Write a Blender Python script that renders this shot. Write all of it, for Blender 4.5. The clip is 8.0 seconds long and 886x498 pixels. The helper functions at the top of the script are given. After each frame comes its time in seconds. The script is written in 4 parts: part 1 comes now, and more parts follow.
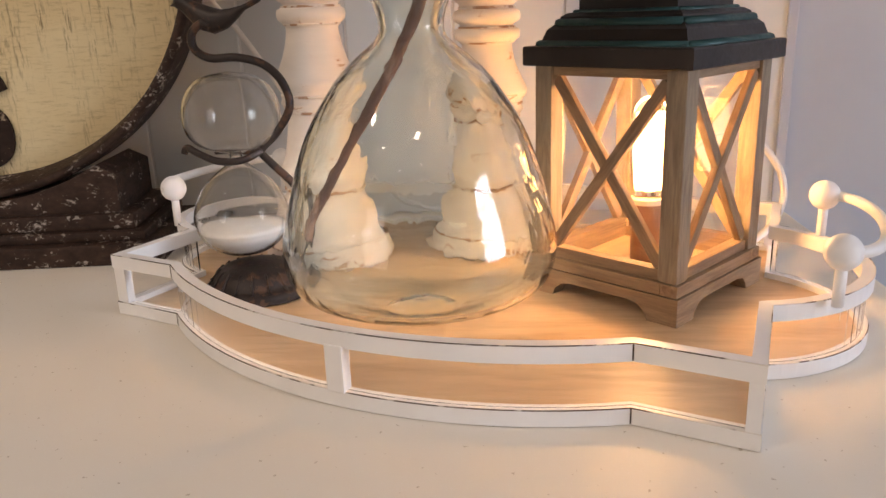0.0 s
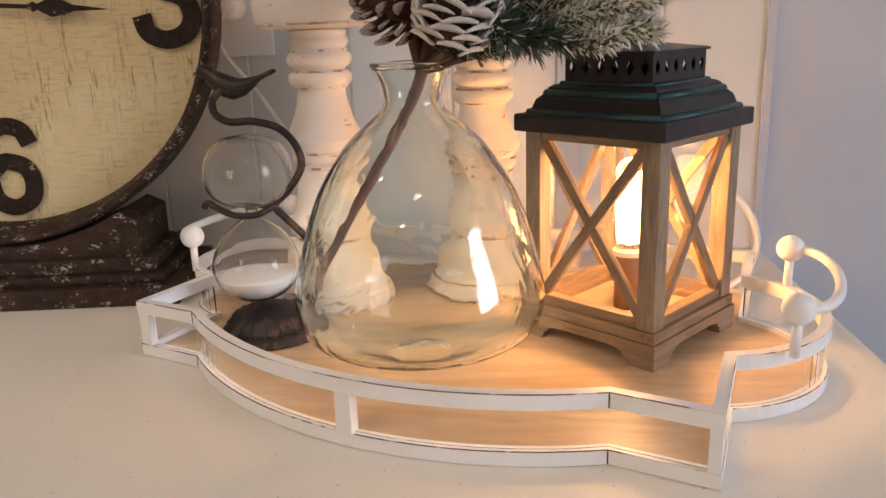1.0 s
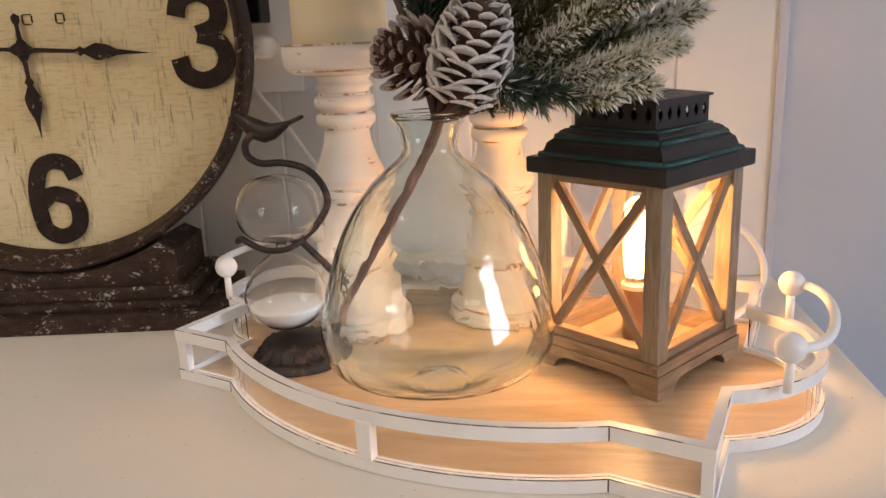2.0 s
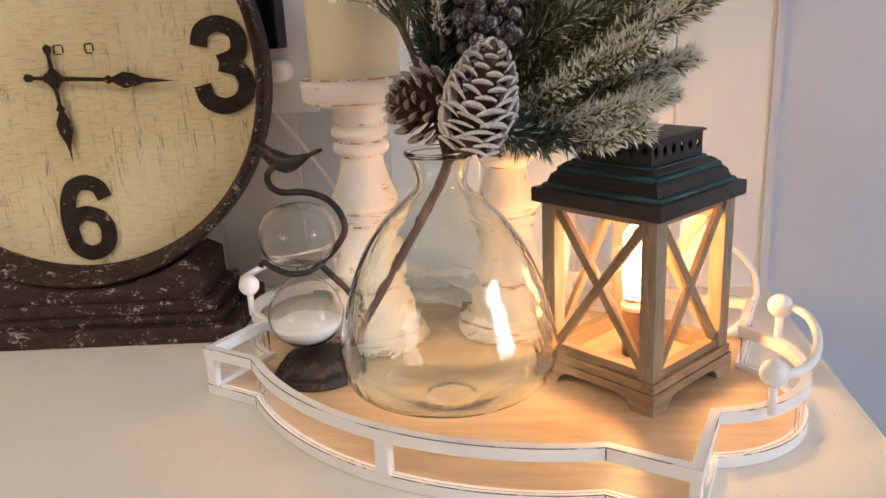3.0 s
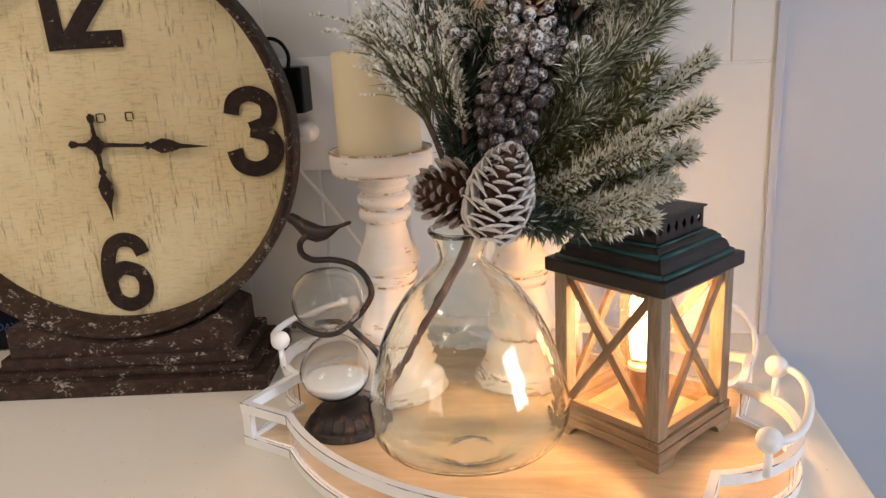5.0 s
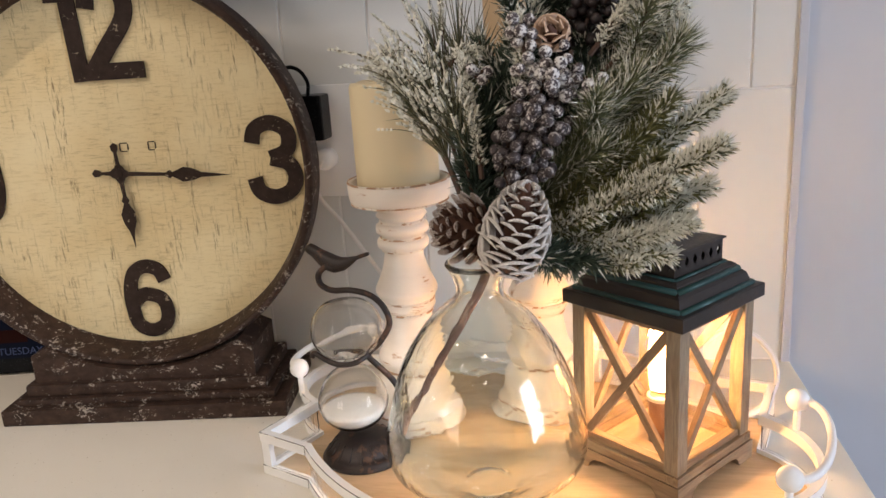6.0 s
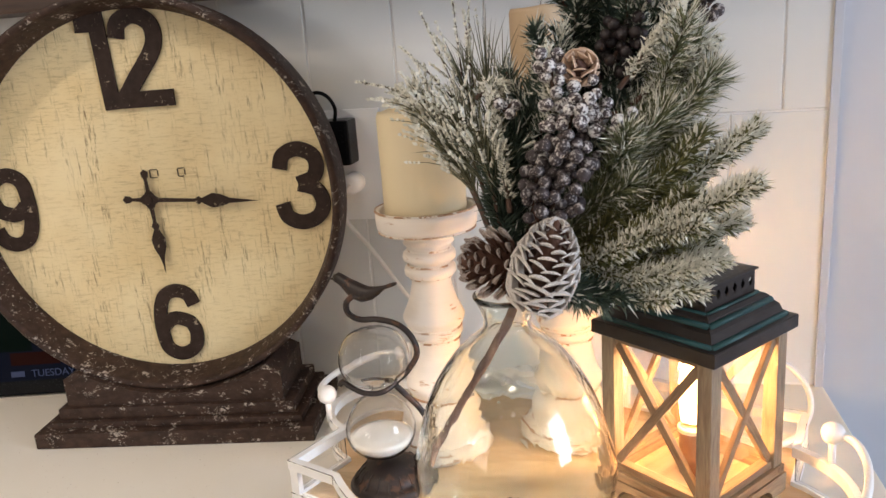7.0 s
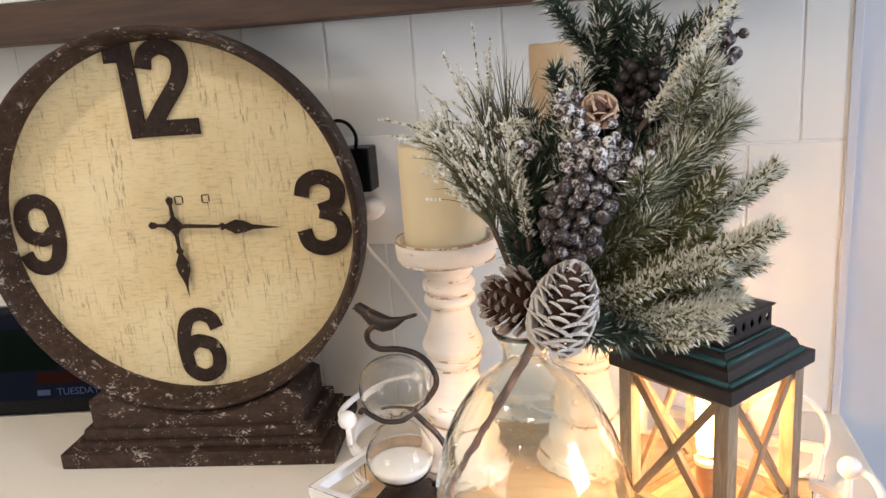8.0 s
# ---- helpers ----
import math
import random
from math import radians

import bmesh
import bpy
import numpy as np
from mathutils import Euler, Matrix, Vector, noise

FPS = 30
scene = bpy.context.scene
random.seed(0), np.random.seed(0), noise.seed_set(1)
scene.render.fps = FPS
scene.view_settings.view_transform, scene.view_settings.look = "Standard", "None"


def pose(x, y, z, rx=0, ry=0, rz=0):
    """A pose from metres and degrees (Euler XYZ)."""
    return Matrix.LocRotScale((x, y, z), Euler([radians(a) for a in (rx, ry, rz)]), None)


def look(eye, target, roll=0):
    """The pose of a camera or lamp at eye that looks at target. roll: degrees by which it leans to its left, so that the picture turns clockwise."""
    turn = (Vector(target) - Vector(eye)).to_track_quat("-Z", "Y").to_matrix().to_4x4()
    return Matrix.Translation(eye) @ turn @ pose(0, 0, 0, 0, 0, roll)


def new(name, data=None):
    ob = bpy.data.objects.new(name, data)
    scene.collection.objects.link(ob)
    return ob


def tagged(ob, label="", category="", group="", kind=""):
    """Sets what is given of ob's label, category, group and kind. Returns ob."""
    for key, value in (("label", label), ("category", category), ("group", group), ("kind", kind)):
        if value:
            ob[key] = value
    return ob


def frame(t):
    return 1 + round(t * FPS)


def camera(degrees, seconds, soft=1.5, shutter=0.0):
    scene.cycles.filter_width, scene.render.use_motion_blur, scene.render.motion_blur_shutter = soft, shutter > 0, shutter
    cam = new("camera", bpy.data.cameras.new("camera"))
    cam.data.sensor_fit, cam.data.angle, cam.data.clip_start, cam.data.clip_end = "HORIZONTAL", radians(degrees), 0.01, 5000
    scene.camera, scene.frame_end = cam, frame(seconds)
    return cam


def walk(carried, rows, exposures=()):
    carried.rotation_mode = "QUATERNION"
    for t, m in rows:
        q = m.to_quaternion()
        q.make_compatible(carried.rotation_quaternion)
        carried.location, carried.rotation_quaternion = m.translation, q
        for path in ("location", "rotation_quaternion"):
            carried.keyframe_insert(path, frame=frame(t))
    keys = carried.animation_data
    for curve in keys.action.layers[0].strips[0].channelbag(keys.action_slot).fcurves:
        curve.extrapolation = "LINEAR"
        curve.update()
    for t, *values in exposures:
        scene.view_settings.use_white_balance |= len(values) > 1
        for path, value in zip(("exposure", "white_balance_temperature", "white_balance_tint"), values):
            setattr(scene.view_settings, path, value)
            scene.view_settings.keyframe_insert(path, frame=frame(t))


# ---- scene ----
cam = camera(58.9, 8.0)
PATH = [
    (0, (0.047, 0.057, 0.199), (-0.124, 1.962, -0.384), -2.0),
    (0.5, (0.051, 0.037, 0.216), (-0.121, 1.946, -0.355), -2.0),
    (1, (0.053, 0.017, 0.235), (-0.119, 1.935, -0.306), -1.9),
    (1.5, (0.061, 0.003, 0.248), (-0.151, 1.925, -0.264), -2.1),
    (3, (0.071, -0.042, 0.31), (-0.199, 1.857, -0.255), -2.8),
    (3.5, (0.069, -0.058, 0.328), (-0.197, 1.844, -0.23), -2.7),
    (4, (0.068, -0.071, 0.345), (-0.207, 1.83, -0.214), -2.9),
    (4.5, (0.066, -0.078, 0.363), (-0.214, 1.822, -0.196), -3.0),
    (6, (0.071, -0.073, 0.398), (-0.27, 1.825, -0.134), -3.6),
    (6.5, (0.074, -0.068, 0.407), (-0.315, 1.824, -0.114), -4.0),
    (7, (0.069, -0.065, 0.42), (-0.335, 1.824, -0.098), -4.2),
    (7.5, (0.069, -0.061, 0.431), (-0.377, 1.82, -0.079), -4.5),
    (8, (0.067, -0.07, 0.449), (-0.373, 1.814, -0.059), -4.2),
]
walk(cam, [(t, look(eye, target, roll)) for t, eye, target, roll in PATH], [(0, -0.10, 6800, 17), (1.5, -0.13, 6780, 16), (3.5, 0.13, 6550, 13), (4.5, 0.08, 6550, 13), (6.5, 0.36, 6400, 11), (8, 0.60, 6280, 10)])

# ---- world, daylight, room lamps, added fill ----
def daylight():
    w = bpy.data.worlds.new("daylight")
    w.use_nodes = True
    nt = w.node_tree
    sky = nt.nodes.new("ShaderNodeTexSky")
    sky.sky_type, sky.sun_disc = "NISHITA", False
    sky.sun_elevation, sky.sun_rotation = radians(28), radians(100)
    nt.links.new(sky.outputs[0], nt.nodes["Background"].inputs[0])
    nt.nodes["Background"].inputs[1].default_value = 0.10
    scene.world = w


def area(name, m, sx, sy, power, colour):
    d = bpy.data.lights.new(name, "AREA")
    d.shape, d.size, d.size_y, d.energy, d.color = "RECTANGLE", sx, sy, power, colour
    ob = new(name, d)
    ob.matrix_world = m
    return ob


daylight()
WINDOW_X, WINDOW_Y, WINDOW_Z = 2.4, -0.55, 0.55      # window in the side wall of the room
FILL_WIN_X = -2.0                                    # unseen window, added behind the camera for a fill lamp
CEILING = 1.5
area("window_daylight", look((WINDOW_X + 0.096, WINDOW_Y, WINDOW_Z), (0.0, WINDOW_Y, WINDOW_Z)), 0.98, 1.18, 60, (0.70, 0.81, 1.0))
# soft fill added from behind the camera, not a known daylight source
area("rear_fill", look((FILL_WIN_X, -2.696, 0.65), (FILL_WIN_X, 0.6, 0.65)), 1.38, 1.18, 15, (1.0, 0.95, 0.90))
DOWNLIGHTS = [(-0.95, -0.25, 5.0), (-0.95, -1.05, 2.8), (-1.60, -0.60, 7.0), (0.25, -0.75, 1.5), (0.45, -1.75, 1.5), (-0.55, -1.95, 2.0)]
for dx, dy, watts in DOWNLIGHTS:
    area("downlight_lamp", look((dx, dy, CEILING - 0.012), (dx, dy, 0)), 0.09, 0.09, watts, (1.0, 0.84, 0.67))


# ---- materials ----
def base_mat(name):
    m = bpy.data.materials.new(name)
    m.use_nodes = True
    return m, m.node_tree.nodes, m.node_tree.links, m.node_tree.nodes["Principled BSDF"]


def coords(N, L, stretch=(1, 1, 1), turn=(0, 0, 0)):
    tc, mp = N.new("ShaderNodeTexCoord"), N.new("ShaderNodeMapping")
    mp.inputs["Scale"].default_value = stretch
    mp.inputs["Rotation"].default_value = [radians(a) for a in turn]
    L.new(tc.outputs["Object"], mp.inputs["Vector"])
    return mp.outputs[0]


def noise_node(N, L, vec, scale, detail=6.0, rough=0.6, warp=0.0):
    n = N.new("ShaderNodeTexNoise")
    n.inputs["Scale"].default_value, n.inputs["Detail"].default_value = scale, detail
    n.inputs["Roughness"].default_value, n.inputs["Distortion"].default_value = rough, warp
    L.new(vec, n.inputs["Vector"])
    return n.outputs["Fac"]


def ramp(N, L, fac, stops):
    r = N.new("ShaderNodeValToRGB")
    e = r.color_ramp.elements
    while len(e) < len(stops):
        e.new(0.5)
    for k, (p, c) in enumerate(stops):
        e[k].position, e[k].color = p, (*c, 1.0) if len(c) == 3 else c
    L.new(fac, r.inputs[0])
    return r.outputs[0]


def mix(N, L, fac, a, b, kind="MIX"):
    m = N.new("ShaderNodeMix")
    m.data_type, m.blend_type = "RGBA", kind
    for sock, v in ((m.inputs[0], fac), (m.inputs[6], a), (m.inputs[7], b)):
        if isinstance(v, (int, float)):
            sock.default_value = v
        elif isinstance(v, tuple):
            sock.default_value = (*v, 1.0)
        else:
            L.new(v, sock)
    return m.outputs[2]


def bump(N, L, bsdf, height, strength=0.3, distance=0.001):
    b = N.new("ShaderNodeBump")
    b.inputs["Strength"].default_value, b.inputs["Distance"].default_value = strength, distance
    L.new(height, b.inputs["Height"])
    L.new(b.outputs[0], bsdf.inputs["Normal"])


def paint(name, colour, worn, scale=60.0, amount=0.62, rough=0.5, stretch=(1, 1, 1), metal=0.0, tint=0.1, relief=0.25, spec=0.5):
    """Paint or patina with fine mottling and chips that show the ground below."""
    m, N, L, B = base_mat(name)
    v = coords(N, L, stretch)
    fine, broad, chips = noise_node(N, L, v, scale * 5), noise_node(N, L, v, scale * 0.35, 3), noise_node(N, L, v, scale, 8, 0.68, 0.4)
    dark = tuple(c * (1 - tint) for c in colour)
    light = tuple(min(1.0, c * (1 + tint)) for c in colour)
    col = mix(N, L, ramp(N, L, broad, [(0.3, (0, 0, 0)), (0.7, (1, 1, 1))]), dark, light)
    patch = noise_node(N, L, v, scale * 0.22, 2)
    wear = mix(N, L, 0.42, chips, patch)
    mid = 0.5 + (amount - 0.5) * 0.86
    col = mix(N, L, ramp(N, L, wear, [(mid, (0, 0, 0)), (mid + 0.035, (1, 1, 1))]), col, worn)
    L.new(col, B.inputs["Base Color"])
    L.new(ramp(N, L, fine, [(0.2, (rough - 0.1,) * 3), (0.8, (min(1, rough + 0.15),) * 3)]), B.inputs["Roughness"])
    B.inputs["Metallic"].default_value, B.inputs["Specular IOR Level"].default_value = metal, spec
    bump(N, L, B, mix(N, L, 0.5, fine, chips), relief, 0.0006)
    return m


def wood(name, pale, dark, grain=(9, 120, 120), rough=0.45, scale=1.0, turn=(0, 0, 0)):
    """Wood whose grain runs along local x before the turn."""
    m, N, L, B = base_mat(name)
    v = coords(N, L, grain, turn)
    rings, fibre = noise_node(N, L, v, 1.0 * scale, 5, 0.55, 1.2), noise_node(N, L, v, 6.0 * scale, 6, 0.7)
    patch = noise_node(N, L, coords(N, L), 14, 2)
    col = ramp(N, L, rings, [(0.28, dark), (0.45, tuple((a + b) / 2 for a, b in zip(pale, dark))), (0.62, pale)])
    col = mix(N, L, ramp(N, L, fibre, [(0.35, (0.35,) * 3), (0.6, (0, 0, 0))]), col, tuple(c * 0.6 for c in dark))
    col = mix(N, L, ramp(N, L, patch, [(0.35, (0, 0, 0)), (0.75, (0.35,) * 3)]), col, pale)
    L.new(col, B.inputs["Base Color"])
    L.new(ramp(N, L, fibre, [(0.2, (rough + 0.15,) * 3), (0.8, (rough - 0.1,) * 3)]), B.inputs["Roughness"])
    bump(N, L, B, fibre, 0.25, 0.0005)
    return m


def plain(name, colour, rough=0.5, metal=0.0, vary=0.12, scale=90.0, relief=0.1, coat=0.0, spec=0.5):
    m, N, L, B = base_mat(name)
    v = coords(N, L)
    n, fine = noise_node(N, L, v, scale * 0.2, 4), noise_node(N, L, v, scale * 4)
    col = mix(N, L, n, tuple(c * (1 - vary) for c in colour), tuple(min(1, c * (1 + vary)) for c in colour))
    L.new(col, B.inputs["Base Color"])
    L.new(ramp(N, L, fine, [(0.2, (max(0.02, rough - 0.08),) * 3), (0.8, (rough + 0.08,) * 3)]), B.inputs["Roughness"])
    B.inputs["Metallic"].default_value, B.inputs["Coat Weight"].default_value, B.inputs["Specular IOR Level"].default_value = metal, coat, spec
    if relief:
        bump(N, L, B, fine, relief, 0.0004)
    return m


def glass(name, colour, rough=0.0, ior=1.45, waves=0.0):
    m, N, L, B = base_mat(name)
    B.inputs["Base Color"].default_value = (*colour, 1)
    B.inputs["Transmission Weight"].default_value, B.inputs["Roughness"].default_value, B.inputs["IOR"].default_value = 1.0, rough, ior
    if waves:
        bump(N, L, B, noise_node(N, L, coords(N, L, (1, 1, 0.6)), 40, 2, 0.45, 0.8), waves, 0.004)
    return m


def glow(name, colour, strength):
    m, N, L, B = base_mat(name)
    B.inputs["Base Color"].default_value = (*(c * 0.3 for c in colour), 1)
    B.inputs["Specular IOR Level"].default_value, B.inputs["Roughness"].default_value = 0.02, 0.2
    B.inputs["Emission Color"].default_value, B.inputs["Emission Strength"].default_value = (*colour, 1), strength
    return m


def quartz():
    m, N, L, B = base_mat("quartz")
    v = coords(N, L)
    cloud, speck, fine = noise_node(N, L, v, 9, 3), noise_node(N, L, v, 260, 2, 0.5), noise_node(N, L, v, 900, 2)
    col = mix(N, L, cloud, (0.80, 0.745, 0.645), (0.85, 0.80, 0.71))
    col = mix(N, L, ramp(N, L, speck, [(0.70, (0, 0, 0)), (0.75, (0.7,) * 3)]), col, (0.45, 0.37, 0.27))
    col = mix(N, L, ramp(N, L, fine, [(0.62, (0, 0, 0)), (0.7, (0.35,) * 3)]), col, (0.9, 0.88, 0.84))
    L.new(col, B.inputs["Base Color"])
    L.new(ramp(N, L, cloud, [(0.2, (0.46,) * 3), (0.8, (0.56,) * 3)]), B.inputs["Roughness"])
    B.inputs["Specular IOR Level"].default_value = 0.22
    return m


def dial_paint():
    """Cream paint on boards, rubbed through in fine upright streaks and crosswise dashes."""
    m, N, L, B = base_mat("dial_paint")
    up, across, cloud = coords(N, L, (165, 1, 24)), coords(N, L, (26, 1, 180)), coords(N, L)
    a, b = noise_node(N, L, up, 2.2, 6, 0.7), noise_node(N, L, across, 2.0, 6, 0.75)
    big, mask = noise_node(N, L, cloud, 7, 4, 0.6), noise_node(N, L, coords(N, L, (90, 1, 5)), 1.0, 4, 0.6)
    col = mix(N, L, ramp(N, L, big, [(0.3, (0, 0, 0)), (0.7, (1, 1, 1))]), (0.69, 0.53, 0.27), (0.80, 0.68, 0.41))
    dash = mix(N, L, 1.0, ramp(N, L, b, [(0.51, (0, 0, 0)), (0.65, (0.6,) * 3)]), ramp(N, L, big, [(0.46, (1, 1, 1)), (0.64, (0.25,) * 3)]), "MULTIPLY")
    col = mix(N, L, dash, col, (0.38, 0.27, 0.13))
    streak = mix(N, L, 1.0, ramp(N, L, a, [(0.505, (0, 0, 0)), (0.605, (0.88,) * 3)]), ramp(N, L, mask, [(0.47, (0, 0, 0)), (0.59, (1, 1, 1))]), "MULTIPLY")
    rubbed = noise_node(N, L, coords(N, L, (1, 1, 0.7)), 19, 3, 0.6)
    streak = mix(N, L, 1.0, streak, ramp(N, L, rubbed, [(0.40, (0.22,) * 3), (0.56, (1, 1, 1))]), "MULTIPLY")
    col = mix(N, L, streak, col, (0.20, 0.125, 0.055))
    L.new(col, B.inputs["Base Color"])
    B.inputs["Roughness"].default_value = 0.62
    bump(N, L, B, a, 0.2, 0.0006)
    return m


def needle_mat(name, colour, dark):
    m, N, L, B = base_mat(name)
    g = N.new("ShaderNodeNewGeometry")
    L.new(mix(N, L, g.outputs["Random Per Island"], dark, colour), B.inputs["Base Color"])
    B.inputs["Roughness"].default_value = 0.6
    return m


def tile_mat():
    m, N, L, B = base_mat("glazed_tile")
    oi = N.new("ShaderNodeObjectInfo")
    wave = noise_node(N, L, coords(N, L), 9, 2)
    col = mix(N, L, oi.outputs["Random"], (0.64, 0.64, 0.62), (0.71, 0.71, 0.69))
    L.new(col, B.inputs["Base Color"])
    B.inputs["Roughness"].default_value = 0.22
    bump(N, L, B, wave, 0.25, 0.004)
    return m


M = dict(
    quartz=quartz(), tile=tile_mat(), grout=plain("grout", (0.74, 0.73, 0.71), 0.85, scale=200),
    wall=plain("wall_paint", (0.50, 0.52, 0.57), 0.75, vary=0.03, relief=0.06), room=plain("room_paint", (0.62, 0.59, 0.55), 0.85, vary=0.03, relief=0),
    floor=wood("floor_oak", (0.34, 0.24, 0.15), (0.18, 0.11, 0.06), (3, 30, 30)),
    trim=plain("white_trim", (0.78, 0.78, 0.77), 0.4, vary=0.03),
    rail=paint("white_enamel", (0.86, 0.84, 0.81), (0.30, 0.24, 0.18), 70, 0.74, 0.42, tint=0.04, relief=0.2),
    knob=paint("rubbed_enamel", (0.86, 0.84, 0.81), (0.34, 0.24, 0.16), 50, 0.60, 0.42, tint=0.05, relief=0.3),
    worn=paint("worn_edge", (0.085, 0.060, 0.045), (0.76, 0.72, 0.66), 40, 0.505, 0.7),
    traywood=wood("tray_pine", (0.72, 0.53, 0.33), (0.50, 0.31, 0.155), (3, 20, 20), 0.34, 1.0, (0, 0, 25)),
    iron=paint("rusty_iron", (0.024, 0.0155, 0.012), (0.085, 0.040, 0.022), 140, 0.545, 0.42, metal=0.15, tint=0.3, relief=0.6, spec=0.4),
    clockwood=paint("brown_distressed", (0.042, 0.023, 0.0155), (0.40, 0.345, 0.29), 250, 0.582, 0.62, (1, 1, 1.5), tint=0.45, relief=0.7, spec=0.25),
    dial=dial_paint(), numeral=paint("numeral_black", (0.034, 0.021, 0.016), (0.36, 0.28, 0.19), 300, 0.610, 0.6, tint=0.3, spec=0.15),
    stick=paint("whitewashed_wood", (0.77, 0.69, 0.60), (0.46, 0.28, 0.16), 40, 0.595, 0.62, (1, 1, 3.2), tint=0.06, relief=0.35),
    stickbrown=paint("rubbed_brown", (0.42, 0.25, 0.14), (0.76, 0.68, 0.58), 70, 0.47, 0.65),
    wax=plain("ivory_wax", (0.74, 0.62, 0.40), 0.5, vary=0.05, scale=40), wax_tan=plain("tan_wax", (0.50, 0.36, 0.22), 0.55, vary=0.12, scale=60),
    vase=glass("green_tinted_glass", (0.928, 0.971, 0.950), 0.0, 1.5, 0.17), clear=glass("clear_glass", (0.985, 0.985, 0.98)),
    pane=glass("pane_glass", (0.99, 0.985, 0.98), 0.0, 1.42),
    sand=plain("white_sand", (0.56, 0.53, 0.475), 0.9, vary=0.1, scale=700, relief=0.4),
    lantern=wood("weathered_oak", (0.33, 0.225, 0.130), (0.150, 0.085, 0.043), (16, 150, 150), 0.55),
    lantern_up=wood("weathered_oak_upright", (0.31, 0.240, 0.160), (0.150, 0.100, 0.060), (150, 150, 16), 0.55),
    roof=paint("bronze_patina", (0.034, 0.026, 0.022), (0.055, 0.032, 0.022), 60, 0.6, 0.34, metal=0.25, tint=0.3, spec=0.35),
    verdigris=paint("verdigris", (0.020, 0.066, 0.062), (0.030, 0.034, 0.031), 40, 0.54, 0.45, metal=0.3, tint=0.4),
    bulb=glow("lamp_filament", (1.0, 0.54, 0.20), 170.0), socket=plain("amber_socket", (0.22, 0.10, 0.045), 0.35),
    ring=plain("pale_ring", (0.75, 0.62, 0.45), 0.4),
    black=plain("black_plastic", (0.004, 0.004, 0.005), 0.25, relief=0, spec=0.12), screen=glow("dim_screen", (0.008, 0.010, 0.020), 0.25),
    white=plain("white_plastic", (0.80, 0.80, 0.79), 0.35, vary=0.02), cord=plain("white_cord", (0.76, 0.73, 0.70), 0.5, vary=0.03),
    stem=paint("red_brown_bark", (0.085, 0.040, 0.026), (0.25, 0.15, 0.10), 120, 0.55, 0.75, (1, 1, 0.35), tint=0.4, relief=1.0),
    bark=plain("twig_bark", (0.085, 0.046, 0.030), 0.8, vary=0.4, scale=300, relief=0.6),
    fir=needle_mat("fir_needles", (0.215, 0.200, 0.070), (0.065, 0.072, 0.026)), pine=needle_mat("pine_needles", (0.20, 0.185, 0.105), (0.070, 0.080, 0.048)),
    juniper=needle_mat("juniper_needles", (0.240, 0.245, 0.120), (0.080, 0.100, 0.050)),
    spruce=needle_mat("spruce_needles", (0.085, 0.115, 0.075), (0.020, 0.036, 0.026)),
    frost=needle_mat("flocking", (0.87, 0.84, 0.745), (0.60, 0.59, 0.49)),
    cone=paint("cone_scale", (0.095, 0.042, 0.025), (0.24, 0.13, 0.08), 160, 0.6, 0.7, tint=0.35, relief=0.5),
    cone_white=paint("cone_flocking", (0.84, 0.79, 0.73), (0.13, 0.062, 0.040), 210, 0.528, 0.85, tint=0.2, relief=0.9),
    cone_tip=paint("cone_frost", (0.56, 0.50, 0.45), (0.15, 0.080, 0.055), 240, 0.50, 0.8, tint=0.15, relief=0.5),
    tancone=paint("pale_cone", (0.64, 0.45, 0.32), (0.34, 0.20, 0.13), 220, 0.6, 0.75, tint=0.2),
    berry=paint("dusted_berry", (0.046, 0.033, 0.034), (0.36, 0.33, 0.31), 520, 0.540, 0.6, tint=0.45, relief=0.6),
    berry_frost=paint("frosted_berry", (0.090, 0.070, 0.074), (0.70, 0.67, 0.64), 620, 0.49, 0.75, tint=0.4, relief=0.8),
    berry_dark=paint("dark_berry", (0.022, 0.014, 0.014), (0.085, 0.065, 0.065), 600, 0.58, 0.5, tint=0.4, relief=0.4),
    # shelf brown is taken darker to put the deep shade into its colour
    shelf=wood("shaded_brown_shelf", (0.075, 0.034, 0.016), (0.030, 0.014, 0.008), (5, 60, 60), 0.5),
)


# ---- mesh helpers ----
def finish(bm, mat, smooth=False, extra=(), flip=False):
    me = bpy.data.meshes.new("mesh")
    bmesh.ops.recalc_face_normals(bm, faces=bm.faces)
    if flip:
        bmesh.ops.reverse_faces(bm, faces=bm.faces)
    bm.to_mesh(me)
    bm.free()
    for k in (mat, *extra):
        me.materials.append(M[k])
    if smooth:
        me.polygons.foreach_set("use_smooth", [True] * len(me.polygons))
    return me


def part(name, bm, material, parent, label="", smooth=False, m=None, extra=()):
    ob = new(name, bm if isinstance(bm, bpy.types.Mesh) else finish(bm, material, smooth, extra))
    ob.parent = parent
    if m is not None:
        ob.matrix_basis = m
    if label:
        ob["label"] = label
    return ob


def thing(name, m, label, category, group="", kind=""):
    return_ob = new(name)
    return_ob.empty_display_size = 0.02
    return_ob.matrix_basis = m
    return tagged(return_ob, label, category, group, kind)


def box(x0, x1, y0, y1, z0, z1, bevel=0.0, bm=None, m=None):
    own = bm is None
    bm = bm or bmesh.new()
    mm = Matrix.Translation(((x0 + x1) / 2, (y0 + y1) / 2, (z0 + z1) / 2)) @ Matrix.Diagonal((x1 - x0, y1 - y0, z1 - z0, 1))
    r = bmesh.ops.create_cube(bm, size=1, matrix=(m @ mm) if m is not None else mm)
    if bevel and own:
        bmesh.ops.bevel(bm, geom=bm.edges[:], offset=bevel, segments=2, profile=0.7, affect="EDGES")
    return bm


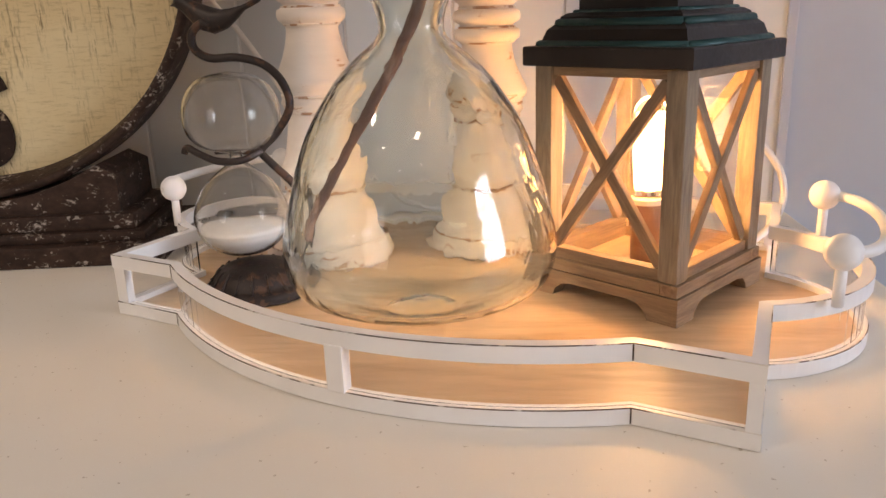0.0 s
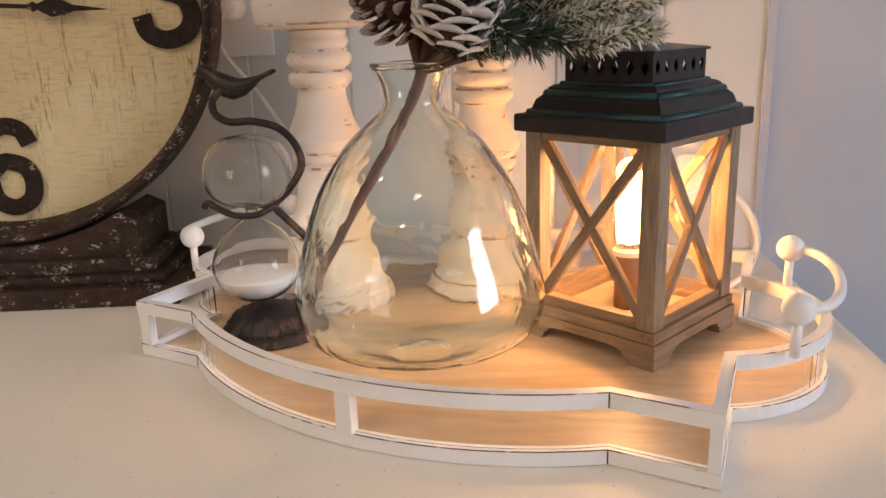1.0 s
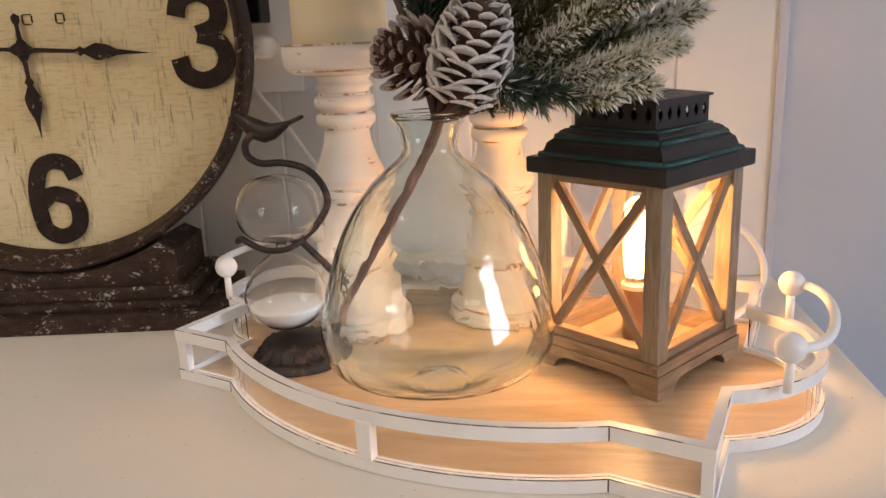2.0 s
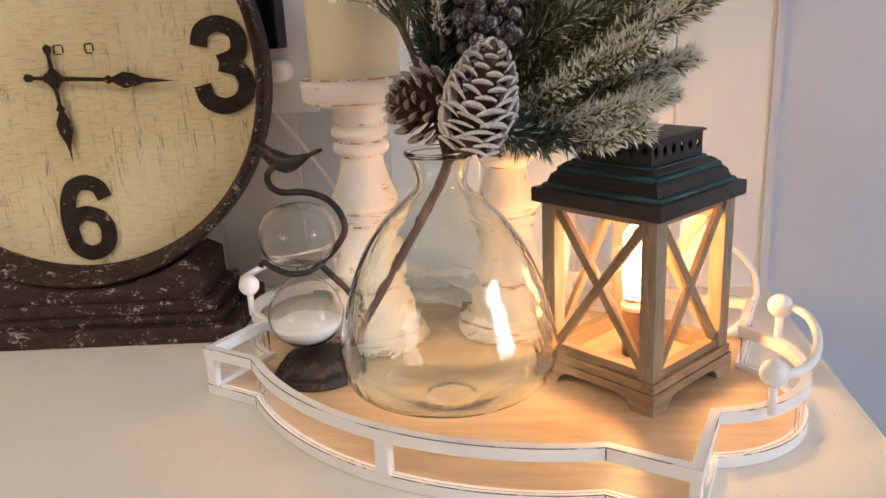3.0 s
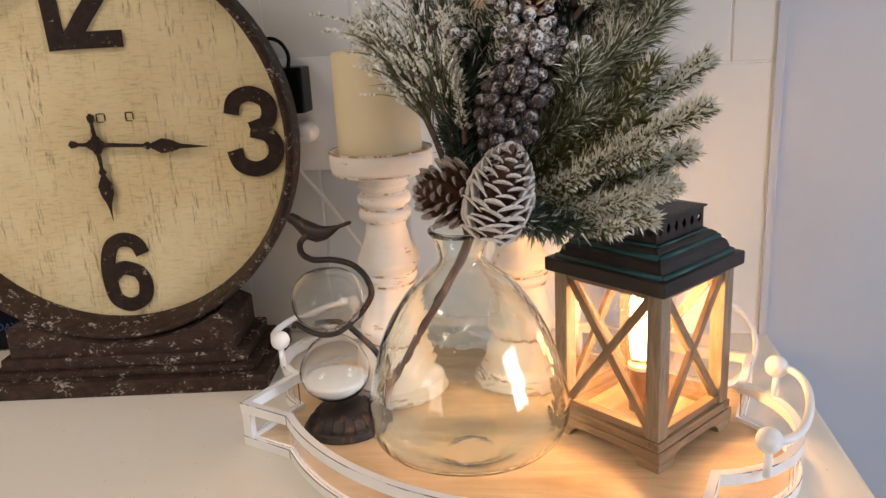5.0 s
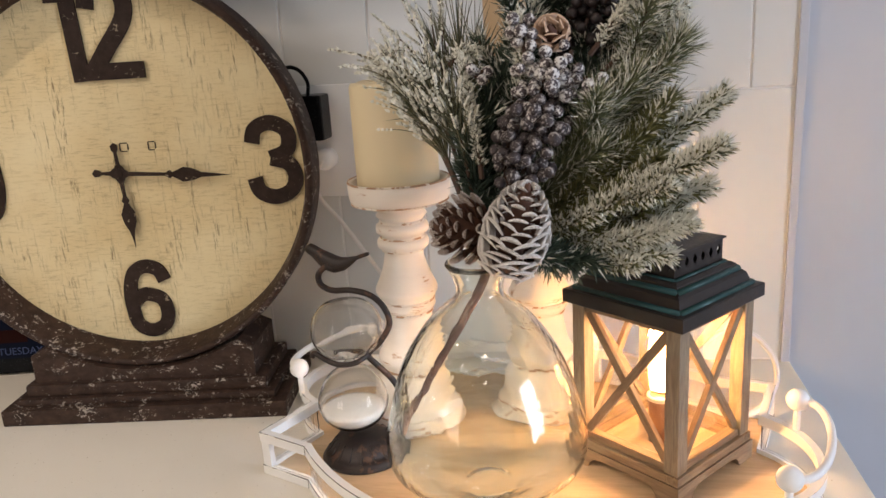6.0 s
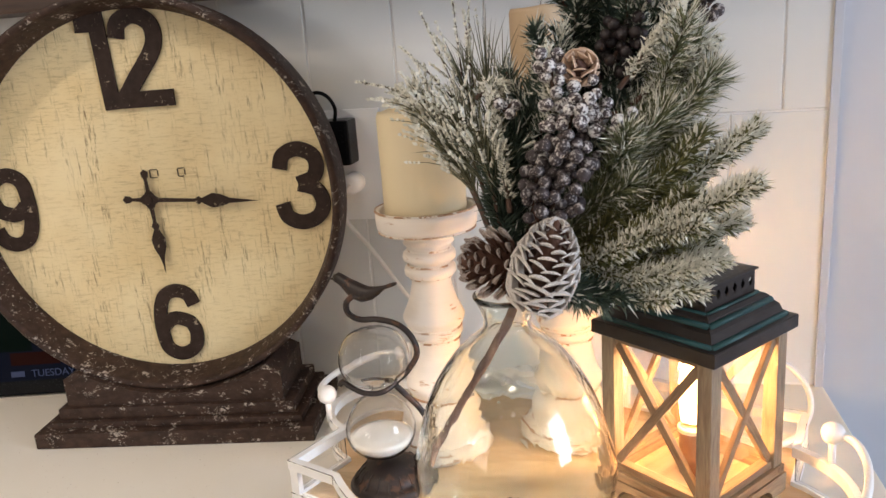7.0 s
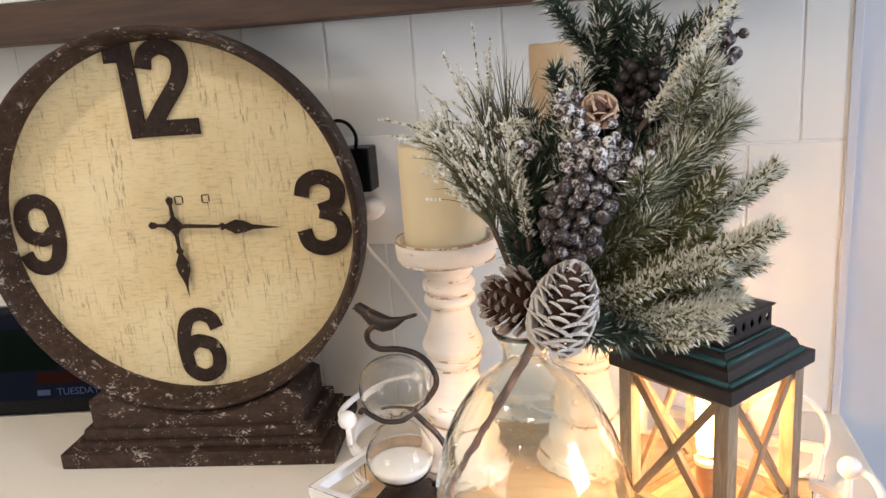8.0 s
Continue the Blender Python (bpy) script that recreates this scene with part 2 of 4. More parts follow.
def lathe(profile, n=48, wobble=0.0):
    """Turns a profile of (radius, height); a radius of 0 closes it."""
    bm = bmesh.new()
    rings = []
    for r, z in profile:
        if r <= 1e-6:
            rings.append([bm.verts.new((0, 0, z))])
        else:
            ring = []
            for k in range(n):
                a = 2 * math.pi * k / n
                q = r * (1 + wobble * noise.noise((math.cos(a) * 1.5, math.sin(a) * 1.5, z * 20)))
                ring.append(bm.verts.new((q * math.cos(a), q * math.sin(a), z)))
            rings.append(ring)
    for a, b in zip(rings, rings[1:]):
        for k in range(n):
            j = (k + 1) % n
            f = [a[k % len(a)], a[j % len(a)], b[j % len(b)], b[k % len(b)]]
            f = list(dict.fromkeys(f))
            if len(f) > 2:
                bm.faces.new(f)
    return bm


def smooth_profile(points, steps=6):
    """A Catmull-Rom curve through profile points."""
    out = []
    for k in range(len(points) - 1):
        p0, p1, p2, p3 = points[max(k - 1, 0)], points[k], points[k + 1], points[min(k + 2, len(points) - 1)]
        for s in range(steps):
            t = s / steps
            out.append(tuple(0.5 * (2 * b + (c - a) * t + (2 * a - 5 * b + 4 * c - d) * t * t + (3 * b - a - 3 * c + d) * t ** 3) for a, b, c, d in zip(p0, p1, p2, p3)))
    return out + [tuple(points[-1])]


def tube(points, radius, n=8, steps=6, taper=None, bm=None):
    """A round rod along a smooth line; taper: the radius at the far end."""
    path = [Vector(p) for p in (smooth_profile(points, steps) if steps > 1 else points)]
    bm = bm or bmesh.new()
    rings = []
    side = None
    for k, p in enumerate(path):
        d = (path[min(k + 1, len(path) - 1)] - path[max(k - 1, 0)]).normalized()
        if side is None:
            side = d.orthogonal().normalized()
        side = (side - d * side.dot(d)).normalized()
        up = d.cross(side)
        r = radius if taper is None else radius + (taper - radius) * k / (len(path) - 1)
        rings.append([bm.verts.new(p + (side * math.cos(a) + up * math.sin(a)) * r) for a in (2 * math.pi * i / n for i in range(n))])
    for a, b in zip(rings, rings[1:]):
        for i in range(n):
            bm.faces.new((a[i], a[(i + 1) % n], b[(i + 1) % n], b[i]))
    bm.faces.new(rings[0][::-1])
    bm.faces.new(rings[-1])
    return bm


def ball(r, m=None, u=16, v=10, bm=None, squash=(1, 1, 1)):
    bm = bm or bmesh.new()
    bmesh.ops.create_uvsphere(bm, u_segments=u, v_segments=v, radius=r, matrix=(m or Matrix()) @ Matrix.Diagonal((*squash, 1)))
    return bm


def text_mesh(body, size, depth, mat, fat=0.0):
    c = bpy.data.curves.new("text", "FONT")
    c.body, c.size, c.extrude, c.offset, c.align_x, c.align_y = body, size, depth, fat, "CENTER", "CENTER"
    ob = bpy.data.objects.new("text", c)
    scene.collection.objects.link(ob)
    bpy.context.view_layer.update()
    me = bpy.data.meshes.new_from_object(ob.evaluated_get(bpy.context.evaluated_depsgraph_get()))
    bpy.data.objects.remove(ob)
    me.materials.clear()
    me.materials.append(M[mat])
    return me


def structure(name, bm, mat, label, m=None, smooth=False):
    return tagged(part(name, bm, mat, None, label, smooth, m), "", name.split("_")[0], "", "structure")


# ---- setting ----
WALL_Y, EDGE_X, COUNTER_X = 0.836, 0.306, 0.314
LEFT, RIGHT, REAR, FLOOR = -3.2, 2.4, -2.6, -0.90
structure("floor", box(LEFT - 0.1, RIGHT + 0.1, REAR - 0.1, WALL_Y + 0.1, FLOOR - 0.05, FLOOR), "floor", "brown oak board floor of the room")
structure("ceiling", box(LEFT - 0.1, RIGHT + 0.1, REAR - 0.1, WALL_Y + 0.1, CEILING, CEILING + 0.1), "room", "plain pale painted ceiling")
wall_back = structure("wall_north", box(LEFT, RIGHT, WALL_Y + 0.008, WALL_Y + 0.12, FLOOR, CEILING), "wall", "smooth wall painted pale blue grey")
structure("wall_west", box(LEFT - 0.1, LEFT, REAR, WALL_Y + 0.008, FLOOR, CEILING), "room", "plain painted side wall")


def wall_with_window(name, along, fixed, lo, hi, w0, w1, z0, z1, out):
    """A wall 0.1 m thick with a hole from w0 to w1 and z0 to z1, run along x or y."""
    bm = bmesh.new()
    for a, b, c, d in ((lo, w0, FLOOR, CEILING), (w1, hi, FLOOR, CEILING), (w0, w1, FLOOR, z0), (w0, w1, z1, CEILING)):
        f0, f1 = sorted((fixed, fixed + out))
        box(a, b, f0, f1, c, d, 0, bm) if along == "x" else box(f0, f1, a, b, c, d, 0, bm)
    return structure(name, bm, "room", "plain painted wall with a window opening")


wall_with_window("wall_east", "y", RIGHT, REAR, WALL_Y + 0.008, WINDOW_Y - 0.5, WINDOW_Y + 0.5, WINDOW_Z - 0.6, WINDOW_Z + 0.6, 0.1)
wall_with_window("wall_south", "x", REAR, LEFT, RIGHT, FILL_WIN_X - 0.7, FILL_WIN_X + 0.7, 0.05, 1.25, -0.1)


def window(name, m, w, h):
    win = thing(name, m, "white framed window with glazing bars", "window", kind="structure")
    t = 0.05
    part("window_frame", box(-w / 2, -w / 2 + t, -0.03, 0.03, -h / 2, h / 2, 0.004), "trim", win)
    part("window_frame", box(w / 2 - t, w / 2, -0.03, 0.03, -h / 2, h / 2, 0.004), "trim", win)
    part("window_frame", box(-w / 2 + t, w / 2 - t, -0.03, 0.03, h / 2 - t, h / 2, 0.004), "trim", win)
    part("window_sill", box(-w / 2 + t, w / 2 - t, -0.03, 0.03, -h / 2, -h / 2 + t, 0.004), "trim", win)
    for k in (-1, 1):
        part("cross_rail", box(-w / 2 + t, w / 2 - t, -0.024, 0.024, k * h / 6 - 0.022, k * h / 6 + 0.022, 0.003), "trim", win)
        part("mullion", box(k * w / 6 - 0.022, k * w / 6 + 0.022, -0.025, 0.025, -h / 2 + t, h / 2 - t, 0.003), "trim", win)
    return win


window("window_1", pose(RIGHT + 0.05, WINDOW_Y, WINDOW_Z, 0, 0, 90), 1.0, 1.2)
# out-of-view window added to house the fill lamp
window("fill_window", pose(FILL_WIN_X, REAR - 0.05, 0.65), 1.4, 1.2)

counter = thing("countertop", pose(0, 0, 0), "white speckled quartz countertop with a polished surface", "countertop", kind="structure")
part("slab", box(LEFT + 0.002, COUNTER_X, 0.16, WALL_Y + 0.006, -0.032, 0.0, 0.003), "quartz", counter)
cab = tagged(part("base_cabinet", box(LEFT + 0.002, COUNTER_X - 0.02, 0.19, WALL_Y + 0.006, FLOOR, -0.033, 0.002), "trim", None), "plain white painted base cabinet under the counter", "cabinet", "", "structure")

# strip that closes the tiled field at its end
structure("trim", box(EDGE_X - 0.0025, EDGE_X + 0.007, WALL_Y - 0.004, WALL_Y + 0.008, 0.0, 0.60, 0.0012), "wall", "narrow white edge strip beside the tiles")

shelf = thing("wall_shelf", pose(-0.9, 0, 0.485), "brown wooden shelf, darkened for shade, fixed on the tiled wall", "shelf")
part("board", box(-1.6, 1.15, 0.768, WALL_Y - 0.003, -0.003, 0.0440, 0.003), "shelf", shelf)
upper = tagged(part("wall_cabinet", box(-2.5, 0.25, 0.772, WALL_Y - 0.003, 0.530, 1.2, 0.003), "trim", None), "white painted wall cabinet above the shelf board", "cabinet")

for dx, dy, watts in DOWNLIGHTS:
    dl = thing("ceiling_downlight", pose(dx, dy, CEILING), "small round recessed ceiling downlight, switched on", "ceiling light", "ceiling downlights")
    part("rim", lathe([(0.075, 0.0), (0.075, -0.006), (0.066, -0.008), (0.066, 0.0)], 32), "white", dl)


# ---- tray ----
FL, FR, BR, BL = Vector((-0.2300, 0.5570)), Vector((0.1600, 0.3830)), Vector((0.2617, 0.6813)), Vector((-0.118, 0.803))
TRAY_H, RAIL_H, RAIL_W = 0.0440, 0.0095, 0.0072


def side_line(a, b, s0, s1, bulge, n):
    """From corner a towards b: a straight piece, a bulging arc, a straight piece; without b itself."""
    d = (b - a).normalized()
    out = Vector((d.y, -d.x))
    p, q = a + d * s0, b - d * s1
    half = (q - p).length / 2
    R = (half * half + bulge * bulge) / (2 * bulge)
    mid, top = (p + q) / 2, math.asin(min(1, half / R)) if bulge < half else math.pi - math.asin(half / R)
    c = mid - out * (R - bulge)
    pts = [a]
    for k in range(n + 1):
        t = -top + 2 * top * k / n
        pts.append(c + d * (R * math.sin(t)) + out * (R * math.cos(t)))
    return pts


OUTLINE = side_line(FL, FR, 0.058, 0.060, 0.0465, 30) + side_line(FR, BR, 0.078, 0.071, 0.054, 26) + side_line(BR, BL, 0.060, 0.058, 0.030, 30) + side_line(BL, FL, 0.068, 0.072, 0.052, 26)


def inset(pts, w):
    out = []
    n = len(pts)
    for k, p in enumerate(pts):
        a, b = (p - pts[k - 1]).normalized(), (pts[(k + 1) % n] - p).normalized()
        na, nb = Vector((-a.y, a.x)), Vector((-b.y, b.x))
        m = (na + nb)
        m.normalize()
        out.append(p + m * (w / max(0.45, m.dot(na))))
    return out


def band(outer, inner, z0, z1):
    bm = bmesh.new()
    n = len(outer)
    v = [[bm.verts.new((p.x, p.y, z)) for p in ring] for ring, z in ((outer, z0), (outer, z1), (inner, z1), (inner, z0))]
    for k in range(n):
        j = (k + 1) % n
        for a, b in ((0, 1), (1, 2), (2, 3), (3, 0)):
            bm.faces.new((v[a][k], v[a][j], v[b][j], v[b][k]))
    return bm


def tray():
    tr = thing("serving_tray", pose(0, 0, 0), "white framed wooden tray with scalloped sides and loop handles", "tray")
    inner = inset(OUTLINE, RAIL_W)
    top = part("top_rail", band(OUTLINE, inner, TRAY_H - RAIL_H, TRAY_H), "rail", tr, "white enamelled rail with dark worn edges")
    low = part("bottom_rail", band(OUTLINE, inner, 0.0005, RAIL_H), "rail", tr, "white enamelled rail with dark worn edges")
    # worn line along the upper outer edge of each rail
    for z, rail in ((TRAY_H, top), (RAIL_H, low)):
        part("worn_edge", band(inset(OUTLINE, -0.0001), inset(OUTLINE, 0.0004), z - 0.0004, z + 0.00012), "worn", rail)
    floor_pts = inset(OUTLINE, RAIL_W + 0.0002)
    bm = bmesh.new()
    lo, hi = [bm.verts.new((p.x, p.y, 0.001)) for p in floor_pts], [bm.verts.new((p.x, p.y, 0.0055)) for p in floor_pts]
    bm.faces.new(hi)
    bm.faces.new(lo[::-1])
    for k in range(len(hi)):
        j = (k + 1) % len(hi)
        bm.faces.new((lo[k], lo[j], hi[j], hi[k]))
    part("base_board", bm, "traywood", tr, "pale pine board with soft grain")
    # clear strips that close the gap between the rails
    g = part("glass_side", band(inset(OUTLINE, 0.0030), inset(OUTLINE, 0.0042), RAIL_H, TRAY_H - RAIL_H), "pane", tr, "clear glass strip between the rails")
    g.visible_shadow = False
    for p, q, w in ((FL, FR, 0.0105), (FR, BR, 0.0105), (BR, BL, 0.0105), (BL, FL, 0.0105)):
        d = (q - p).normalized()
        ang = math.degrees(math.atan2(d.y, d.x))
        part("post", box(0.0006, w, 0.0006, RAIL_W, RAIL_H - 0.001, TRAY_H - RAIL_H + 0.001), "rail", tr, m=pose(p.x, p.y, 0, 0, 0, ang))
    for first, count in ((0, 30), (59, 30)):
        k = first + 1 + count // 2 + (1 if first == 0 else 0)
        p, d = OUTLINE[k], (OUTLINE[k + 1] - OUTLINE[k - 1]).normalized()
        part("post", box(-0.0055, 0.0055, -0.0008, RAIL_W, RAIL_H - 0.001, TRAY_H - RAIL_H + 0.001, 0.001), "rail", tr, m=pose(p.x, p.y, 0, 0, 0, math.degrees(math.atan2(d.y, d.x))))
    # weld seams where the straight ends meet the bowed front
    d = (FR - FL).normalized()
    turn = math.degrees(math.atan2(d.y, d.x))
    for p in (FL + d * 0.058, FR - d * 0.060):
        for z, rail in ((TRAY_H - RAIL_H, top), (0.0005, low)):
            part("weld_seam", box(-0.0004, 0.0004, -0.0003, 0.0012, z + 0.0004, z + RAIL_H - 0.0006), "worn", rail, m=pose(p.x, p.y, 0, 0, 0, turn))
    # loop handles between two balls on short posts
    for e0, e1, reach in ((Vector((0.219, 0.460)), Vector((0.257, 0.588)), 0.027), (Vector((-0.163, 0.762)), Vector((-0.216, 0.641)), 0.030)):
        d = (e1 - e0).normalized()
        out = Vector((d.y, -d.x))
        mid, half = (e0 + e1) / 2, (e1 - e0).length / 2
        pts = []
        for k in range(25):
            t = -math.pi / 2 + math.pi * k / 24
            q = mid + d * (half * math.sin(t)) + out * (reach * math.cos(t) ** 0.8 if math.cos(t) > 0 else 0)
            pts.append((q.x, q.y, 0.072))
        handle = part("handle", tube(pts, 0.0034, 10, 1), "rail", tr, "white loop handle", True)
        for e in (e0, e1):
            part("handle_post", tube([(e.x, e.y, TRAY_H - 0.002), (e.x, e.y, 0.068)], 0.0031, 10, 1), "rail", handle, smooth=True)
            part("ball", ball(0.0098, Matrix.Translation((e.x, e.y, 0.072)), 20, 14), "knob", handle, "white ball with worn patches", True)
    return tr


tray()
TRAY_FLOOR = 0.0056


# ---- glass vase ----
def vase():
    v = thing("glass_vase", pose(-0.0115, 0.545, TRAY_FLOOR), "pale green clear glass bottle vase with a flared lip", "vase")
    outer = [(0.0, 0.0040), (0.014, 0.0030), (0.024, 0.0), (0.034, 0.0040), (0.046, 0.0092), (0.060, 0.0150), (0.074, 0.0208), (0.0828, 0.0275), (0.0872, 0.037), (0.0882, 0.048), (0.0872, 0.0590), (0.0827, 0.0784),
             (0.0752, 0.104), (0.0642, 0.1295), (0.0480, 0.154), (0.0354, 0.1665), (0.0245, 0.1755), (0.0205, 0.1805), (0.0199, 0.1860), (0.0215, 0.1940), (0.0248, 0.2015), (0.0268, 0.2050)]
    line = smooth_profile(outer, 4)
    inner = []
    for k, (r, z) in enumerate(line):
        a, b = line[max(0, k - 1)], line[min(len(line) - 1, k + 1)]
        d = Vector((b[0] - a[0], b[1] - a[1])).normalized()
        thick = 0.0032 + 0.0012 * max(0, 1 - z / 0.012)
        inner.append((0.0 if r == 0 else max(0.0004, r - d.y * thick), z + d.x * thick))
    body = part("body", lathe(line + inner[::-1], 72, 0.010), "vase", v, "pale green blown glass", True)
    lip = [(0.0258 + 0.0021 * math.cos(a), 0.2070 + 0.0021 * math.sin(a)) for a in (2 * math.pi * k / 12 for k in range(13))]
    rim = part("lip", lathe(lip, 72, 0.010), "vase", v, "rounded glass lip", True)
    for q in (body, rim):
        q.visible_shadow = False
    return v


vase()


# ---- pine bouquet in the vase ----
def bez(p0, p1, p2, t):
    return p0 * (1 - t) ** 2 + p1 * (2 * t * (1 - t)) + p2 * t ** 2


def needles_mesh(specs, mats):
    """specs: (base, tip, sag, radius, frosted part 0 to 1, material). Each needle is a thin three-sided spike of two pieces."""
    verts, faces, mi = [], [], []
    for base, tip, sag, r, frost, k in specs:
        d = (tip - base)
        n = d.normalized()
        a = n.orthogonal().normalized()
        b = n.cross(a)
        cut = 1 - frost if frost > 0 else 0.6
        mid = base + d * cut + Vector((0, 0, sag))
        o = len(verts)
        fat = r * (1.55 if frost > 0 else 0.9)
        for c, q in ((base, r), (mid, fat)):
            for ang in (0, 2.0944, 4.18879):
                verts.append(c + (a * math.cos(ang) + b * math.sin(ang)) * q)
        verts.append(tip)
        for i in range(3):
            j = (i + 1) % 3
            faces.append((o + i, o + j, o + 3 + j, o + 3 + i))
            mi.append(k)
            faces.append((o + 3 + i, o + 3 + j, o + 6))
            mi.append(1 if frost > 0 else k)
    me = bpy.data.meshes.new("needles")
    me.from_pydata([tuple(v) for v in verts], [], faces)
    for k in mats:
        me.materials.append(M[k])
    me.polygons.foreach_set("material_index", mi)
    return me


def fir_branch(parent, p0, p1, p2, rnd, count=900, length=0.015, frost=0.45, kind="fir", lean=0.75, start=0.18, name="branch", thick=0.0004, girth=0.0022, lumps=0):
    """A twig with needles set all round, those on the upper side flocked white."""
    p0, p1, p2 = Vector(p0), Vector(p1), Vector(p2)
    twig = part(name, tube([tuple(bez(p0, p1, p2, k / 8)) for k in range(9)], girth, 6, 1, girth * 0.5), "bark", parent)
    specs = []
    for _ in range(count):
        t = start + (1 - start) * rnd.random()
        c = bez(p0, p1, p2, t)
        d = (bez(p0, p1, p2, min(1, t + 0.02)) - bez(p0, p1, p2, t - 0.02)).normalized()
        a = d.orthogonal().normalized()
        b = d.cross(a)
        ang = rnd.uniform(0, 2 * math.pi)
        side = a * math.cos(ang) + b * math.sin(ang)
        loose = Vector((rnd.gauss(0, 1), rnd.gauss(0, 1), rnd.gauss(0, 1))) * (0.34 if kind != "fir" else 0.2)
        n = (side + loose + d * (lean * rnd.uniform(0.5, 1.6) + max(0, t - 0.9) * 6)).normalized()
        ln = length * rnd.uniform(0.55, 1.2) * (1.0 if t > 0.3 else 0.8)
        fr = (rnd.uniform(0.32, 0.75) if length > 0.005 else 0.92) if rnd.random() < frost * (0.55 + 0.6 * max(0, n.z) + 0.5 * max(0, t - 0.55)) else 0
        specs.append((c, c + n * ln, rnd.uniform(-0.0006, 0.0004), thick * rnd.uniform(0.8, 1.2), fr, 0))
    for _ in range(lumps):
        t = 0.30 + 0.70 * rnd.random() ** 0.8
        o = Vector((rnd.gauss(0, 1), rnd.gauss(0, 1), rnd.gauss(0.5, 1))).normalized()
        c = bez(p0, p1, p2, t) + o * girth * rnd.uniform(0.4, 1.2)
        specs.append((c, c + o * rnd.uniform(0.0015, 0.0034), 0, rnd.uniform(0.0008, 0.0016), 0.55, 1))
    part("needles", needles_mesh(specs, (kind, "frost")), None, twig, "green needles flocked with white")
    return twig


def pine_spray(parent, p0, p1, p2, rnd, count=150, length=0.07, frost=0.35, start=0.55, up=0.0):
    """A twig that ends in a loose fan of long needles with beads of flocking at the tips."""
    p0, p1, p2 = Vector(p0), Vector(p1), Vector(p2)
    twig = part("pine_spray", tube([tuple(bez(p0, p1, p2, k / 8)) for k in range(9)], 0.0022, 6, 1, 0.0014), "bark", parent)
    specs = []
    for _ in range(count):
        t = start + (1 - start) * rnd.random()
        c = bez(p0, p1, p2, t)
        d = (bez(p0, p1, p2, min(1, t + 0.02)) - bez(p0, p1, p2, t - 0.02)).normalized()
        n = (d * rnd.uniform(1.0, 1.8) + Vector((rnd.gauss(0, 0.40), rnd.gauss(0, 0.40), rnd.gauss(up, 0.36)))).normalized()
        ln = length * rnd.uniform(0.6, 1.1)
        tip = c + n * ln + Vector((0, 0, -0.08 * ln))
        fr = rnd.uniform(0.2, 0.5) if rnd.random() < frost else 0
        specs.append((c, tip, 0.04 * ln, 0.00046, 0, 0))
        if fr:
            steps = rnd.randint(3, 7)
            for i in range(steps):
                u = 1 - fr * i / steps
                q = c.lerp(tip, u) + Vector((0, 0, 0.04 * ln * (1 - u) / 0.4 if u > 0.6 else 0.04 * ln * u / 0.6))
                o = Vector((rnd.uniform(-1, 1), rnd.uniform(-1, 1), rnd.uniform(-1, 1))) * 0.0009
                specs.append((q - o - n * 0.0012, q + o + n * 0.0022, 0, 0.00105, 0.6, 1))
    part("needles", needles_mesh(specs, ("pine", "frost")), None, twig, "long thin needles with frosted tips")
    return twig


def scale_mesh(body="cone", lip="cone_tip", frosted=0.72):
    """One cone scale: a thin paddle that widens to a thick, rounded, drooping lip; local x points outwards, z up the cone."""
    bm = bmesh.new()
    rows = [(0.0, 0.26, 0.05, 0.0), (0.32, 0.36, 0.06, -0.02), (0.62, 0.46, 0.09, -0.01), (0.80, 0.50, 0.12, 0.03), (0.96, 0.50, 0.13, 0.07), (1.0, 0.44, 0.06, 0.08)]
    cols = (-1.0, -0.55, 0.0, 0.55, 1.0)
    rings = []
    for x, w, h, z in rows:
        up = [bm.verts.new((x - 0.20 * x * c * c, c * w, z + h * (1 - 0.55 * c * c) - 0.14 * x * c * c)) for c in cols]
        down = [bm.verts.new((x - 0.20 * x * c * c, c * w, z - h * 0.8 * (1 - 0.55 * c * c) - 0.14 * x * c * c)) for c in reversed(cols)]
        rings.append(up + down)
    n = len(rings[0])
    for a, b in zip(rings, rings[1:]):
        for i in range(n):
            bm.faces.new((a[i], a[(i + 1) % n], b[(i + 1) % n], b[i]))
    bm.faces.new(rings[-1])
    bm.faces.new(rings[0][::-1])
    bmesh.ops.recalc_face_normals(bm, faces=bm.faces)
    for f in bm.faces:
        if f.calc_center_median().x > frosted:
            f.material_index = 1
    return finish(bm, body, True, (lip,))


SCALE, SCALE_WHITE, SCALE_TAN = scale_mesh(frosted=0.66), scale_mesh(lip="cone_white", frosted=0.30), scale_mesh("tancone", "tancone")


